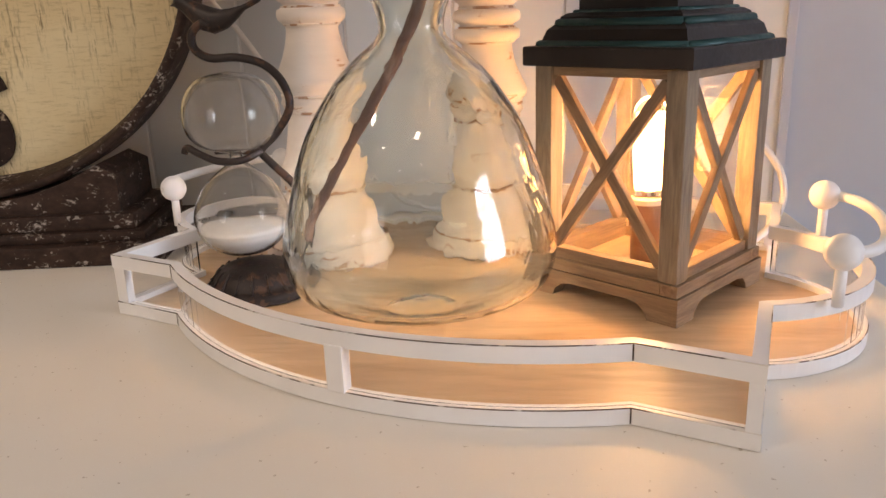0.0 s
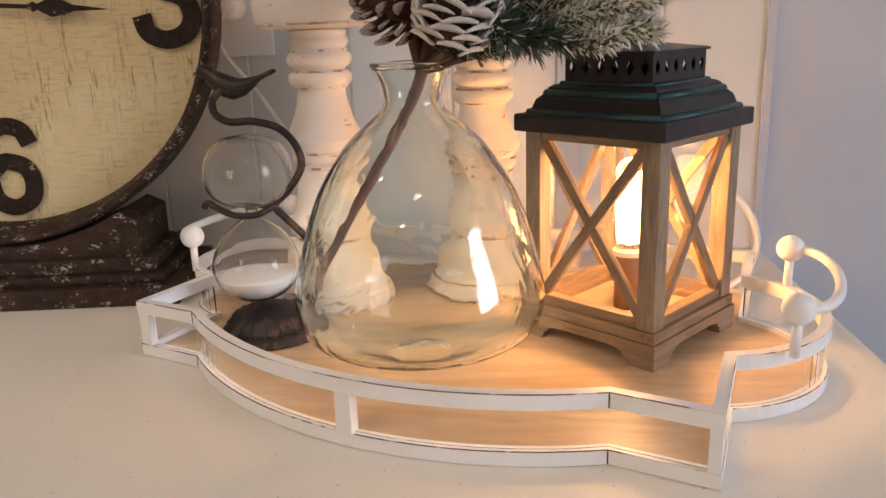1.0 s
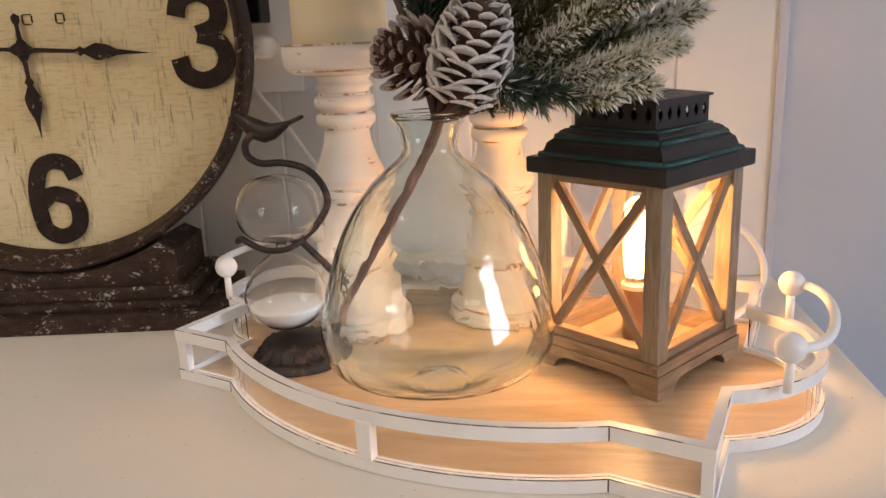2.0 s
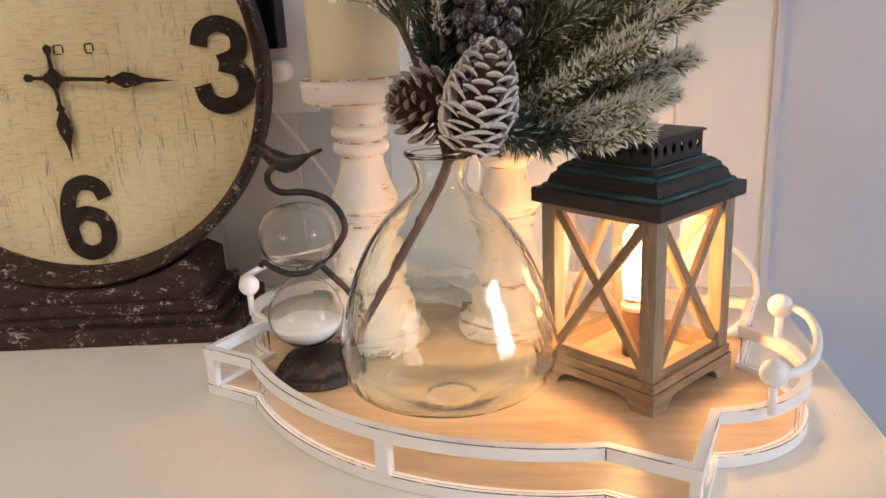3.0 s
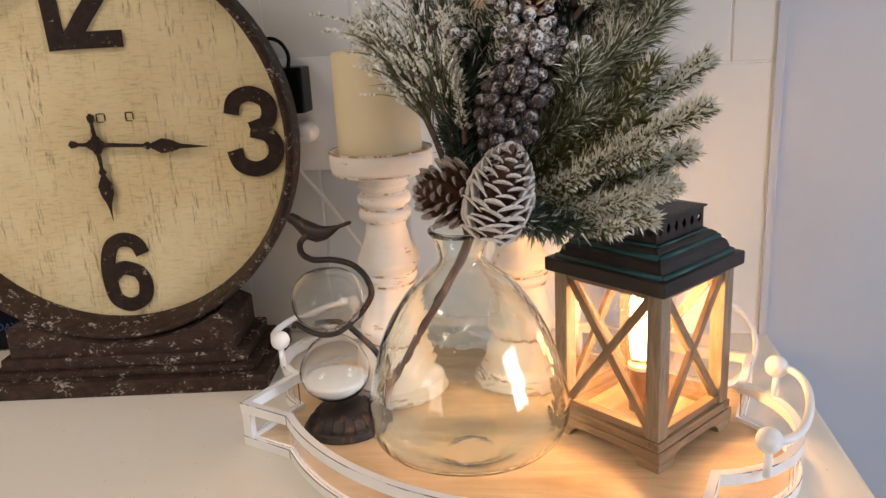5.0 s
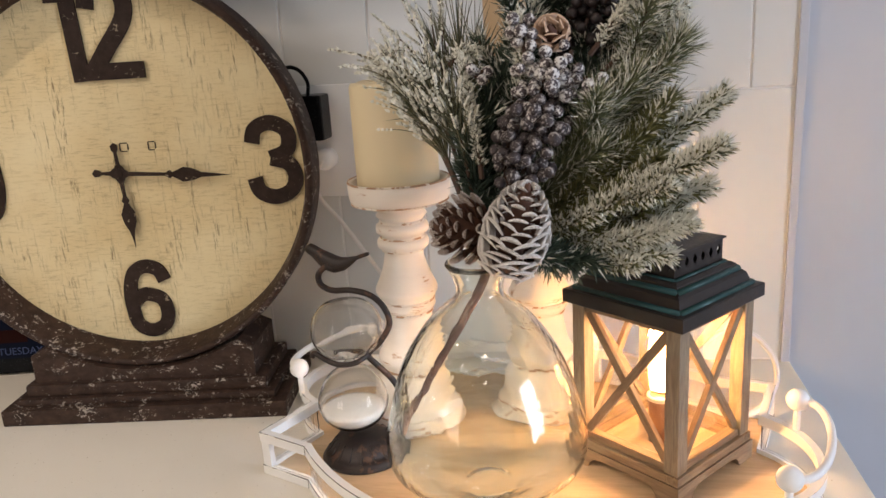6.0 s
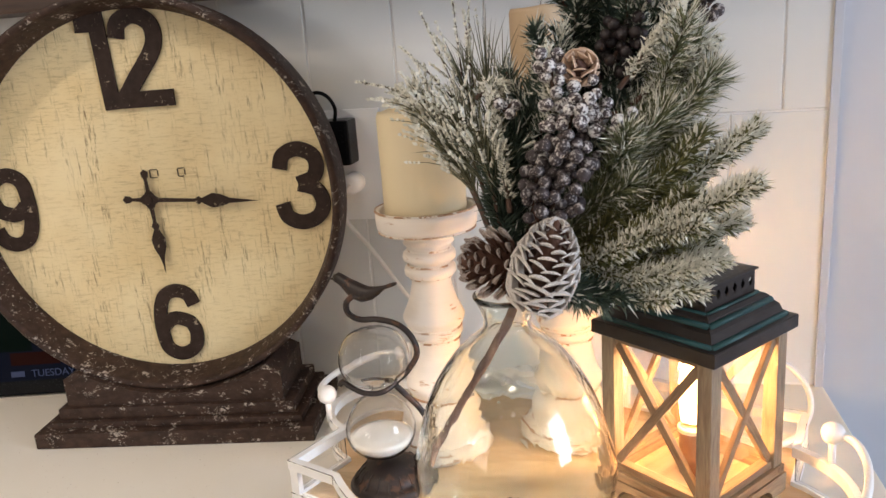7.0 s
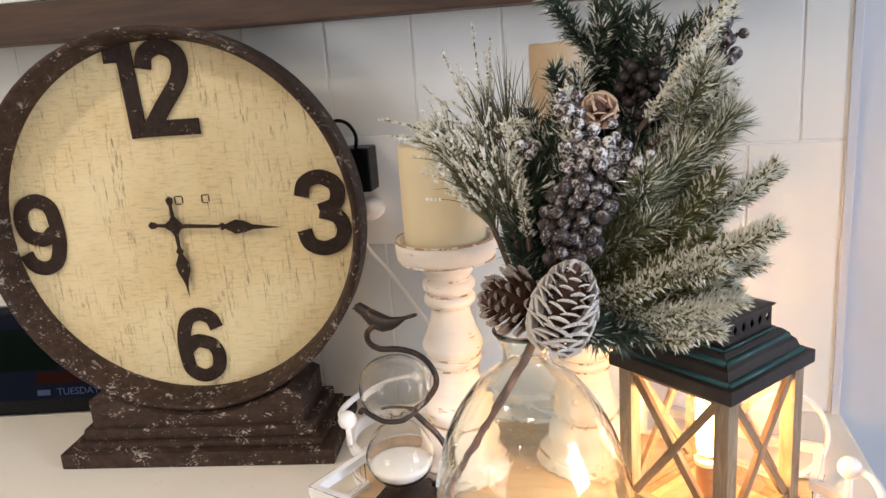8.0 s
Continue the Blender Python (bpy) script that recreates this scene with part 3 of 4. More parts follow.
def pine_cone(parent, m, length, radius, count, openness, rnd, shape=0.8, label="", scale_me=None, breadth=0.46, flat=1.0, reach=0.74, blunt=0.75):
    """A tapered core set with scales in a spiral; openness: degrees by which the scales stand off."""
    prof = [(0.0, 0.0), (radius * 0.35, length * 0.03), (radius * 0.42, length * 0.3), (radius * 0.30, length * 0.7), (radius * 0.08, length * 0.97), (0.0, length)]
    cone = part("pine_cone", lathe(prof, 14), "cone", parent, label, True, m)
    for k in range(count):
        t = (k + 0.5) / count
        a = k * 2.39996 + rnd.uniform(-0.12, 0.12)
        z = length * (0.04 + 0.92 * t)
        env = radius * (math.sin(math.pi * min(1, 0.20 + 0.80 * t) ** shape) ** blunt * 0.98 + 0.05)
        lift = openness + 30 * t ** 2 + rnd.uniform(-9, 9)
        size = max(0.006, env * reach) * rnd.uniform(0.88, 1.10)
        wide = min(size * 1.5, radius * breadth) * rnd.uniform(0.9, 1.1)
        core = max(0.0, env - size * math.cos(radians(lift)))
        mm = Matrix.Rotation(a, 4, "Z") @ Matrix.Translation((core, 0, z - size * 0.45 * math.sin(radians(lift)))) @ Matrix.Rotation(-radians(lift), 4, "Y") @ Matrix.Rotation(rnd.uniform(-0.25, 0.25), 4, "X") @ Matrix.Diagonal((size, wide, size * flat * rnd.uniform(0.75, 1.15), 1))
        s = new("scale", scale_me or SCALE)
        s.parent = cone
        s.matrix_basis = mm
    return cone


BERRY, BERRY_FROST, BERRY_DARK = (finish(ball(0.0047, None, 14, 9), k, True) for k in ("berry", "berry_frost", "berry_dark"))


def berry_cluster(parent, p0, p1, count, spread, rnd, label, kind=None):
    p0, p1 = Vector(p0), Vector(p1)
    stem = part("berry_stem", tube([tuple(p0), tuple(p0.lerp(p1, 0.5)), tuple(p1)], 0.0016, 6, 3), "bark", parent, label)
    placed = []
    tries = 0
    while len(placed) < count and tries < 4000:
        tries += 1
        t = rnd.random()
        c = p0.lerp(p1, t) + Vector([max(-1.7, min(1.7, rnd.gauss(k, 1))) * spread * w for k, w in ((0, 1), (-0.5, 1), (0, 0.8))])
        if all((c - q).length > 0.0080 for q in placed):
            placed.append(c)
            part("berry", kind or BERRY, None, stem, m=Matrix.Translation(c) @ Euler((rnd.random() * 6, rnd.random() * 6, 0)).to_matrix().to_4x4() @ Matrix.Diagonal((*([rnd.uniform(0.85, 1.15)] * 3), 1)))
    return stem


def bouquet():
    rnd = random.Random(11)
    b = thing("pine_bouquet", pose(0, 0, 0), "flocked pine, fir, berries and cones bunched in the vase", "bouquet")
    neck = (-0.006, 0.540, 0.208)
    part("stem", tube([(-0.083, 0.533, 0.060), (-0.077, 0.535, 0.078), (-0.047, 0.539, 0.128), (-0.013, 0.541, 0.186), (0.004, 0.538, 0.235), (0.02, 0.545, 0.30)], 0.0026, 10, 4, 0.0046), "stem", b, "rough reddish brown stem", True)

    def bough(tip, mid, n, ln, fr, kind="fir", sides=3, lean=0.75, thick=0.00055, lumps=0, base=neck, wide=0.75):
        fir_branch(b, base, mid, tip, rnd, n, ln, fr, kind, lean, 0.2, "branch", thick, lumps=lumps)
        a, m_, t_ = Vector(base), Vector(mid), Vector(tip)
        for k in range(sides):
            u = 0.42 + 0.40 * (k + rnd.random() * 0.6) / max(1, sides)
            p = bez(a, m_, t_, u)
            d = (bez(a, m_, t_, u + 0.05) - p).normalized()
            side = Vector((rnd.uniform(-0.7, 0.7), rnd.uniform(-1.0, 0.5), rnd.uniform(-0.6, 0.7)))
            q = p + (d + side * wide).normalized() * ((t_ - a).length * rnd.uniform(0.16, 0.28))
            fir_branch(b, p, p.lerp(q, 0.5) + Vector((0, 0, -0.003)), q, rnd, int(n * 0.4), ln * 0.92, fr, kind, lean, 0.05, "side_twig", thick, lumps=lumps // 3)
    # fir boughs that sweep out over the lantern, thick with flocking towards their tips
    for tip, mid, n, ln, fr, k, lumps in (
        ((0.179, 0.545, 0.341), (0.119, 0.515, 0.298), 1500, 0.0150, 0.75, 1, 200),
        ((0.163, 0.465, 0.314), (0.12, 0.48, 0.288), 1500, 0.0145, 0.90, 1, 220),
        ((0.148, 0.493, 0.256), (0.106, 0.49, 0.245), 1700, 0.0140, 1.20, 1, 260),
        ((0.135, 0.5, 0.23), (0.096, 0.495, 0.236), 1100, 0.0140, 0.95, 1, 120),
        ((0.166, 0.525, 0.276), (0.119, 0.515, 0.263), 1200, 0.0145, 1.00, 1, 120),
        ((0.146, 0.52, 0.259), (0.105, 0.51, 0.256), 1000, 0.0150, 0.55, 1, 50),
        ((0.136, 0.52, 0.339), (0.106, 0.505, 0.296), 1100, 0.0150, 0.20, 1, 10),
        ((0.111, 0.52, 0.318), (0.08, 0.505, 0.284), 900, 0.0160, 0.25, 1, 0),
        ((0.124, 0.5, 0.293), (0.088, 0.495, 0.274), 1000, 0.0150, 0.30, 2, 20),
    ):
        bough(tip, mid, int(n * 1.5), ln * 0.9, fr, "fir", k, 0.8, 0.00072, lumps, wide=0.5)
    # green needles that droop over the lip
    for tip, mid in (((0.067, 0.49, 0.225), (0.047, 0.49, 0.245)), ((0.051, 0.48, 0.231), (0.043, 0.485, 0.246)), ((0.086, 0.495, 0.225), (0.059, 0.49, 0.242))):
        bough(tip, mid, 420, 0.017, 0.12, "spruce", 1, 0.9, 0.0006)
    # soft long-needled boughs between the fir and the berries
    for tip, mid, n, fr, k in (
        ((0.146, 0.54, 0.378), (0.098, 0.53, 0.325), 900, 0.42, 3),
        ((0.136, 0.55, 0.405), (0.086, 0.54, 0.336), 700, 0.45, 3),
        ((0.116, 0.53, 0.36), (0.073, 0.515, 0.307), 800, 0.30, 3),
        ((0.089, 0.525, 0.335), (0.06, 0.515, 0.294), 700, 0.15, 2),
        ((0.132, 0.56, 0.383), (0.09, 0.545, 0.326), 700, 0.30, 3),
    ):
        bough(tip, mid, int(n * 1.5), 0.025, fr * 1.35, "juniper", k, 1.25, 0.00040)
    # dark green boughs at the top and behind the berries
    rnd = random.Random(5)
    for tip, mid, n, ln, fr, k in (
        ((0.055, 0.6, 0.494), (0.049, 0.575, 0.363), 1500, 0.017, 0.28, 4),
        ((0.077, 0.605, 0.458), (0.056, 0.58, 0.358), 1300, 0.017, 0.10, 4),
        ((0.099, 0.605, 0.448), (0.069, 0.58, 0.353), 1200, 0.017, 0.12, 3),
        ((0.12, 0.59, 0.448), (0.078, 0.575, 0.358), 1200, 0.016, 0.25, 3),
        ((0.064, 0.6, 0.47), (0.056, 0.58, 0.362), 1100, 0.017, 0.12, 3),
        ((0.136, 0.585, 0.454), (0.095, 0.57, 0.375), 1000, 0.015, 0.45, 3),
        ((0.039, 0.56, 0.416), (0.03, 0.55, 0.345), 800, 0.018, 0.60, 2),
        ((0.022, 0.57, 0.395), (0.019, 0.55, 0.337), 600, 0.018, 0.45, 2),
        ((0.004, 0.545, 0.352), (-0.001, 0.535, 0.304), 700, 0.020, 0.05, 2),
        ((0.015, 0.56, 0.374), (0.007, 0.545, 0.311), 700, 0.020, 0.08, 2),
        ((0.082, 0.55, 0.365), (0.06, 0.54, 0.31), 800, 0.020, 0.10, 2),
        ((-0.012, 0.535, 0.318), (-0.008, 0.525, 0.288), 600, 0.020, 0.05, 2),
    ):
        bough(tip, mid, n, ln, fr, "spruce", k, 1.0, 0.0006)
    for tip, mid in (((0.121, 0.53, 0.258), (0.089, 0.515, 0.249)), ((0.137, 0.535, 0.292), (0.097, 0.52, 0.275)), ((0.105, 0.51, 0.247), (0.072, 0.5, 0.246))):
        bough(tip, mid, 800, 0.016, 0.30, "fir", 2, 0.9, 0.0007)
    # long-needled sprays that fan to the other side
    for tip, mid, n, ln, fr, up in (
        ((-0.067, 0.56, 0.362), (-0.026, 0.535, 0.309), 170, 0.050, 0.85, -0.02),
        ((-0.05, 0.55, 0.334), (-0.021, 0.53, 0.296), 150, 0.050, 0.70, -0.02),
        ((-0.041, 0.545, 0.356), (-0.019, 0.53, 0.305), 120, 0.048, 0.55, 0.0),
        ((-0.086, 0.57, 0.373), (-0.033, 0.545, 0.33), 110, 0.028, 0.95, 0.0),
        ((-0.038, 0.565, 0.38), (-0.017, 0.54, 0.321), 70, 0.066, 0.30, 0.15),
        ((-0.022, 0.57, 0.383), (-0.009, 0.545, 0.32), 75, 0.068, 0.06, 0.3),
        ((-0.009, 0.575, 0.38), (-0.002, 0.55, 0.319), 60, 0.058, 0.05, 0.3),
        ((-0.022, 0.53, 0.337), (-0.011, 0.522, 0.298), 110, 0.045, 0.30, 0.05),
    ):
        pine_spray(b, neck, mid, tip, rnd, n, ln, fr, 0.6, up)
    for base, tip in (((-0.039, 0.562, 0.376), (-0.048, 0.585, 0.462)), ((-0.043, 0.562, 0.372), (-0.075, 0.585, 0.442)), ((-0.045, 0.562, 0.369), (-0.092, 0.58, 0.415)), ((-0.034, 0.565, 0.38), (-0.034, 0.585, 0.45)), ((-0.031, 0.565, 0.38), (-0.038, 0.58, 0.44)), ((-0.066, 0.56, 0.371), (-0.13, 0.575, 0.39)), ((-0.059, 0.558, 0.365), (-0.121, 0.57, 0.376))):
        mid = Vector(base).lerp(Vector(tip), 0.5) + Vector((0, 0, 0.004))
        fir_branch(b, base, mid, tip, rnd, 60, 0.0034, 1.6, "pine", 1.2, 0.30, "wisp", 0.0009, 0.0006)
    # twigs crusted with flocking
    for p0, p1, p2, n, lumps in (
        ((-0.002, 0.522, 0.287), (-0.006, 0.527, 0.337), (-0.015, 0.535, 0.384), 520, 300),
        ((0.035, 0.525, 0.349), (0.033, 0.523, 0.38), (0.03, 0.53, 0.406), 420, 320),
        ((0.081, 0.535, 0.375), (0.111, 0.53, 0.412), (0.145, 0.54, 0.462), 620, 1100),
        ((0.09, 0.54, 0.362), (0.122, 0.54, 0.39), (0.15, 0.548, 0.404), 420, 160),
        ((-0.026, 0.545, 0.373), (-0.014, 0.54, 0.386), (-0.005, 0.537, 0.382), 260, 120),
    ):
        fir_branch(b, p0, p1, p2, rnd, n, 0.010, 1.3, "pine", 0.9, 0.1, "branch", 0.0007, lumps=lumps)

    rnd = random.Random(3)

    def aim(base, tip):
        d = Vector(tip) - Vector(base)
        return Matrix.Translation(base) @ d.to_track_quat("Z", "Y").to_matrix().to_4x4()
    pine_cone(b, aim((0.018, 0.486, 0.226), (0.04, 0.452, 0.302)), 0.080, 0.0250, 104, 31, rnd, 0.80, "closed brown pine cone frosted white", SCALE_WHITE, 0.84, 0.95, 0.50, 0.5)
    pine_cone(b, aim((-0.001, 0.512, 0.248), (-0.038, 0.482, 0.261)), 0.046, 0.0285, 60, 40, rnd, 0.7, "open brown pine cone with pale tips", None, 0.26, 0.42, 0.86)
    pine_cone(b, aim((0.054, 0.535, 0.388), (0.052, 0.505, 0.402)), 0.024, 0.0140, 26, 40, rnd, 0.9, "small pale tan cone", SCALE_TAN, 0.80, 1.0, 0.66, 0.5)
    # berries: dark below, crusted with frost above
    berry_cluster(b, (0.031, 0.5, 0.294), (0.049, 0.505, 0.34), 56, 0.0105, rnd, "purple black berries dusted with frost")
    berry_cluster(b, (0.02, 0.508, 0.301), (0.021, 0.512, 0.333), 18, 0.0055, rnd, "purple black berries dusted with frost")
    berry_cluster(b, (0.043, 0.508, 0.344), (0.049, 0.515, 0.367), 28, 0.0105, rnd, "berries thickly dusted with frost", BERRY_FROST)
    berry_cluster(b, (0.065, 0.512, 0.355), (0.079, 0.515, 0.36), 11, 0.0065, rnd, "berries thickly dusted with frost", BERRY_FROST)
    berry_cluster(b, (0.067, 0.515, 0.374), (0.068, 0.515, 0.38), 2, 0.0030, rnd, "berries thickly dusted with frost", BERRY_FROST)
    berry_cluster(b, (0.035, 0.516, 0.372), (0.032, 0.52, 0.401), 12, 0.0045, rnd, "berries thickly dusted with frost", BERRY_FROST)
    berry_cluster(b, (0.072, 0.556, 0.387), (0.097, 0.562, 0.429), 40, 0.0080, rnd, "dark purple berries", BERRY_DARK)
    berry_cluster(b, (0.141, 0.566, 0.422), (0.155, 0.57, 0.44), 11, 0.0055, rnd, "purple black berries dusted with frost")
    berry_cluster(b, (0.14, 0.566, 0.451), (0.146, 0.57, 0.461), 6, 0.0050, rnd, "purple black berries dusted with frost")
    berry_cluster(b, (-0.005, 0.53, 0.364), (0.002, 0.532, 0.368), 4, 0.0030, rnd, "berries thickly dusted with frost", BERRY_FROST)
    return b


bouquet()


# ---- lantern ----
def lantern():
    la = thing("table_lantern", pose(0.1425, 0.5985, TRAY_FLOOR, 0, 0, 4.3 + 45), "wooden lantern with crossed bars, bronze roof and lit bulb", "lantern")
    B, P, Q = 0.0583, 0.0553, 0.0135      # half widths of plinth and posts, post size
    z0, z1, z2 = 0.0, 0.0265, 0.156       # foot, sill, underside of roof
    # plinth: four boards with a low arch between the feet
    for k in range(4):
        bm = bmesh.new()
        prof = [(-B, 0.0), (-B + 0.021, 0.0), (-B + 0.023, 0.005), (-B + 0.028, 0.0095), (-B + 0.036, 0.011), (B - 0.036, 0.011), (B - 0.028, 0.0095), (B - 0.023, 0.005), (B - 0.021, 0.0), (B, 0.0), (B, 0.018), (-B, 0.018)]
        f = [bm.verts.new((x * (1 if abs(x) < B else 0.9999), -B, z)) for x, z in prof]
        g = [bm.verts.new((max(-B + 0.012, min(B - 0.012, x)), -B + 0.012, z)) for x, z in prof]
        bm.faces.new(f)
        bm.faces.new(g[::-1])
        for i in range(len(f)):
            j = (i + 1) % len(f)
            bm.faces.new((f[i], g[i], g[j], f[j]))
        part("plinth_board", bm, "lantern", la, m=pose(0, 0, 0, 0, 0, 90 * k))
    # floor wood is paler than the rest, carrying some bulb glow in its colour
    part("floor_board", box(-B + 0.0125, B - 0.0125, -B + 0.0125, B - 0.0125, 0.012, 0.0185), "traywood", la, "wooden floor in a pale tone that adds to the bulb light")
    # two stepped frames over the plinth
    for k in range(4):
        part("sill", box(-P - 0.0016, P + 0.0016 - 0.012, -P - 0.0016, -P + 0.0104, 0.0182, 0.0262, 0.0008), "lantern", la, m=pose(0, 0, 0, 0, 0, 90 * k))
        part("lower_rail", box(-P + Q, P - Q, -P + 0.002, -P + 0.011, 0.0264, 0.0335, 0.0006), "lantern", la, m=pose(0, 0, 0, 0, 0, 90 * k))
        part("upper_rail", box(-P + Q, P - Q, -P + 0.002, -P + 0.011, z2 - 0.006, z2, 0.0006), "lantern", la, m=pose(0, 0, 0, 0, 0, 90 * k))
        part("post", box(-P, -P + Q, -P, -P + Q, 0.0264, z2, 0.0010), "lantern_up", la, m=pose(0, 0, 0, 0, 0, 90 * k))
        # crossed bars
        w, h = 2 * (P - Q), z2 - 0.006 - 0.0335
        zc = (0.0335 + z2 - 0.006) / 2
        for sgn, dy in ((1, 0.0), (-1, 0.0008)):
            a = math.atan2(h, w)
            L_ = math.hypot(w, h) - 0.004
            bm = box(-L_ / 2, L_ / 2, -0.0025, 0.0025, -0.0037, 0.0037, 0.0006)
            part("cross_bar", bm, "lantern", la, m=pose(0, 0, 0, 0, 0, 90 * k) @ Matrix.Translation((0, -P + 0.0052 + dy, zc)) @ Matrix.Rotation(-sgn * a, 4, "Y"))
        g = part("pane", box(-P + Q - 0.002, P - Q + 0.002, -P + 0.0115, -P + 0.0128, 0.030, z2 - 0.002), "pane", la, "clear glass pane", m=pose(0, 0, 0, 0, 0, 90 * k))
        g.visible_shadow = False

    def square_lathe(profile):
        bm = bmesh.new()
        rings = [[bm.verts.new((sx * r, sy * r, z)) for sx, sy in ((-1, -1), (1, -1), (1, 1), (-1, 1))] for r, z in profile]
        for a, b in zip(rings, rings[1:]):
            for i in range(4):
                bm.faces.new((a[i], a[(i + 1) % 4], b[(i + 1) % 4], b[i]))
        bm.faces.new(rings[0][::-1])
        bm.faces.new(rings[-1])
        return bm
    roof = part("roof", square_lathe([(0.0605, 0.1562), (0.0612, 0.157), (0.0612, 0.1675), (0.0605, 0.1685), (0.0535, 0.1690), (0.0518, 0.1730), (0.0500, 0.1785), (0.0465, 0.1815), (0.0445, 0.1825), (0.0436, 0.1865), (0.0405, 0.1885), (0.0370, 0.1890)]), "roof", la, "dark bronze stepped metal roof")
    for r, z, t in ((0.0536, 0.1690, 0.0030), (0.0448, 0.1822, 0.0030), (0.0371, 0.1888, 0.0018)):
        for k in range(4):
            part("verdigris_bead", tube([(-r, -r, z), (r, -r, z)], t, 8, 1), "verdigris", roof, "blue green patina bead", True, pose(0, 0, 0, 0, 0, 90 * k))
    # vent box with diamond holes on each side
    V = 0.0352
    for k in range(4):
        bm = bmesh.new()
        zc, zt, zb, n = 0.2005, 0.2095, 0.1892, 6
        cell = 2 * V / n
        for side in (0, 1):
            y = -V + 0.0012 * side
            for i in range(n):
                xa, xb, xm = -V + i * cell, -V + (i + 1) * cell, -V + (i + 0.5) * cell
                c = [bm.verts.new((x, y, z)) for x, z in ((xa, zb), (xb, zb), (xb, zt), (xa, zt))]
                d = [bm.verts.new((x, y, z)) for x, z in ((xm, zc - 0.0058), (xm + 0.0031, zc), (xm, zc + 0.0058), (xm - 0.0031, zc))]
                fs = [(c[0], c[1], d[0]), (c[1], d[1], d[0]), (c[1], c[2], d[1]), (c[2], d[2], d[1]), (c[2], c[3], d[2]), (c[3], d[3], d[2]), (c[3], c[0], d[3]), (c[0], d[0], d[3])]
                for f in fs:
                    bm.faces.new(f)
        bmesh.ops.remove_doubles(bm, verts=bm.verts[:], dist=1e-6)
        part("vent_panel", bm, "roof", roof, "pierced bronze vent panel", m=pose(0, 0, 0, 0, 0, 90 * k))
    part("lid", square_lathe([(0.0372, 0.2095), (0.0375, 0.2110), (0.0350, 0.2118), (0.018, 0.2145), (0.006, 0.2165)]), "roof", la, "dark bronze lid")
    part("knob", tube([(0.006, 0, 0.2155), (0.0085, 0, 0.2205), (0.005, 0, 0.2255), (-0.001, 0, 0.2262), (-0.006, 0, 0.2225), (-0.006, 0, 0.2155)], 0.0025, 8, 4), "roof", la, "small bronze ring", True)
    # lamp
    socket = part("socket", lathe([(0.0, 0.0186), (0.0105, 0.0187), (0.0108, 0.060), (0.0095, 0.064), (0.0, 0.064)], 24), "socket", la, "amber brown lamp holder", True)
    part("socket_ring", lathe([(0.0096, 0.0600), (0.0122, 0.0605), (0.0122, 0.0640), (0.0096, 0.0648)], 24), "ring", socket, "pale ring")
    env = part("bulb", lathe(smooth_profile([(0.0, 0.134), (0.006, 0.1325), (0.0108, 0.126), (0.0130, 0.115), (0.0125, 0.098), (0.0105, 0.080), (0.0085, 0.0650)], 4), 24), "pane", la, "clear bulb, lit warm", True)
    env.visible_shadow = False
    # filaments far thicker than wire, so their shape gives the bulb's glare
    for k in range(4):
        a = radians(45 + 90 * k)
        x, y = 0.0042 * math.cos(a), 0.0042 * math.sin(a)
        part("filament", tube([(x, y, 0.070), (x * 1.3, y * 1.3, 0.096), (x, y, 0.122)], 0.0033, 8, 3), "bulb", env, "glowing filament, thickened to show the bulb's glare", True)
    return la


lantern()


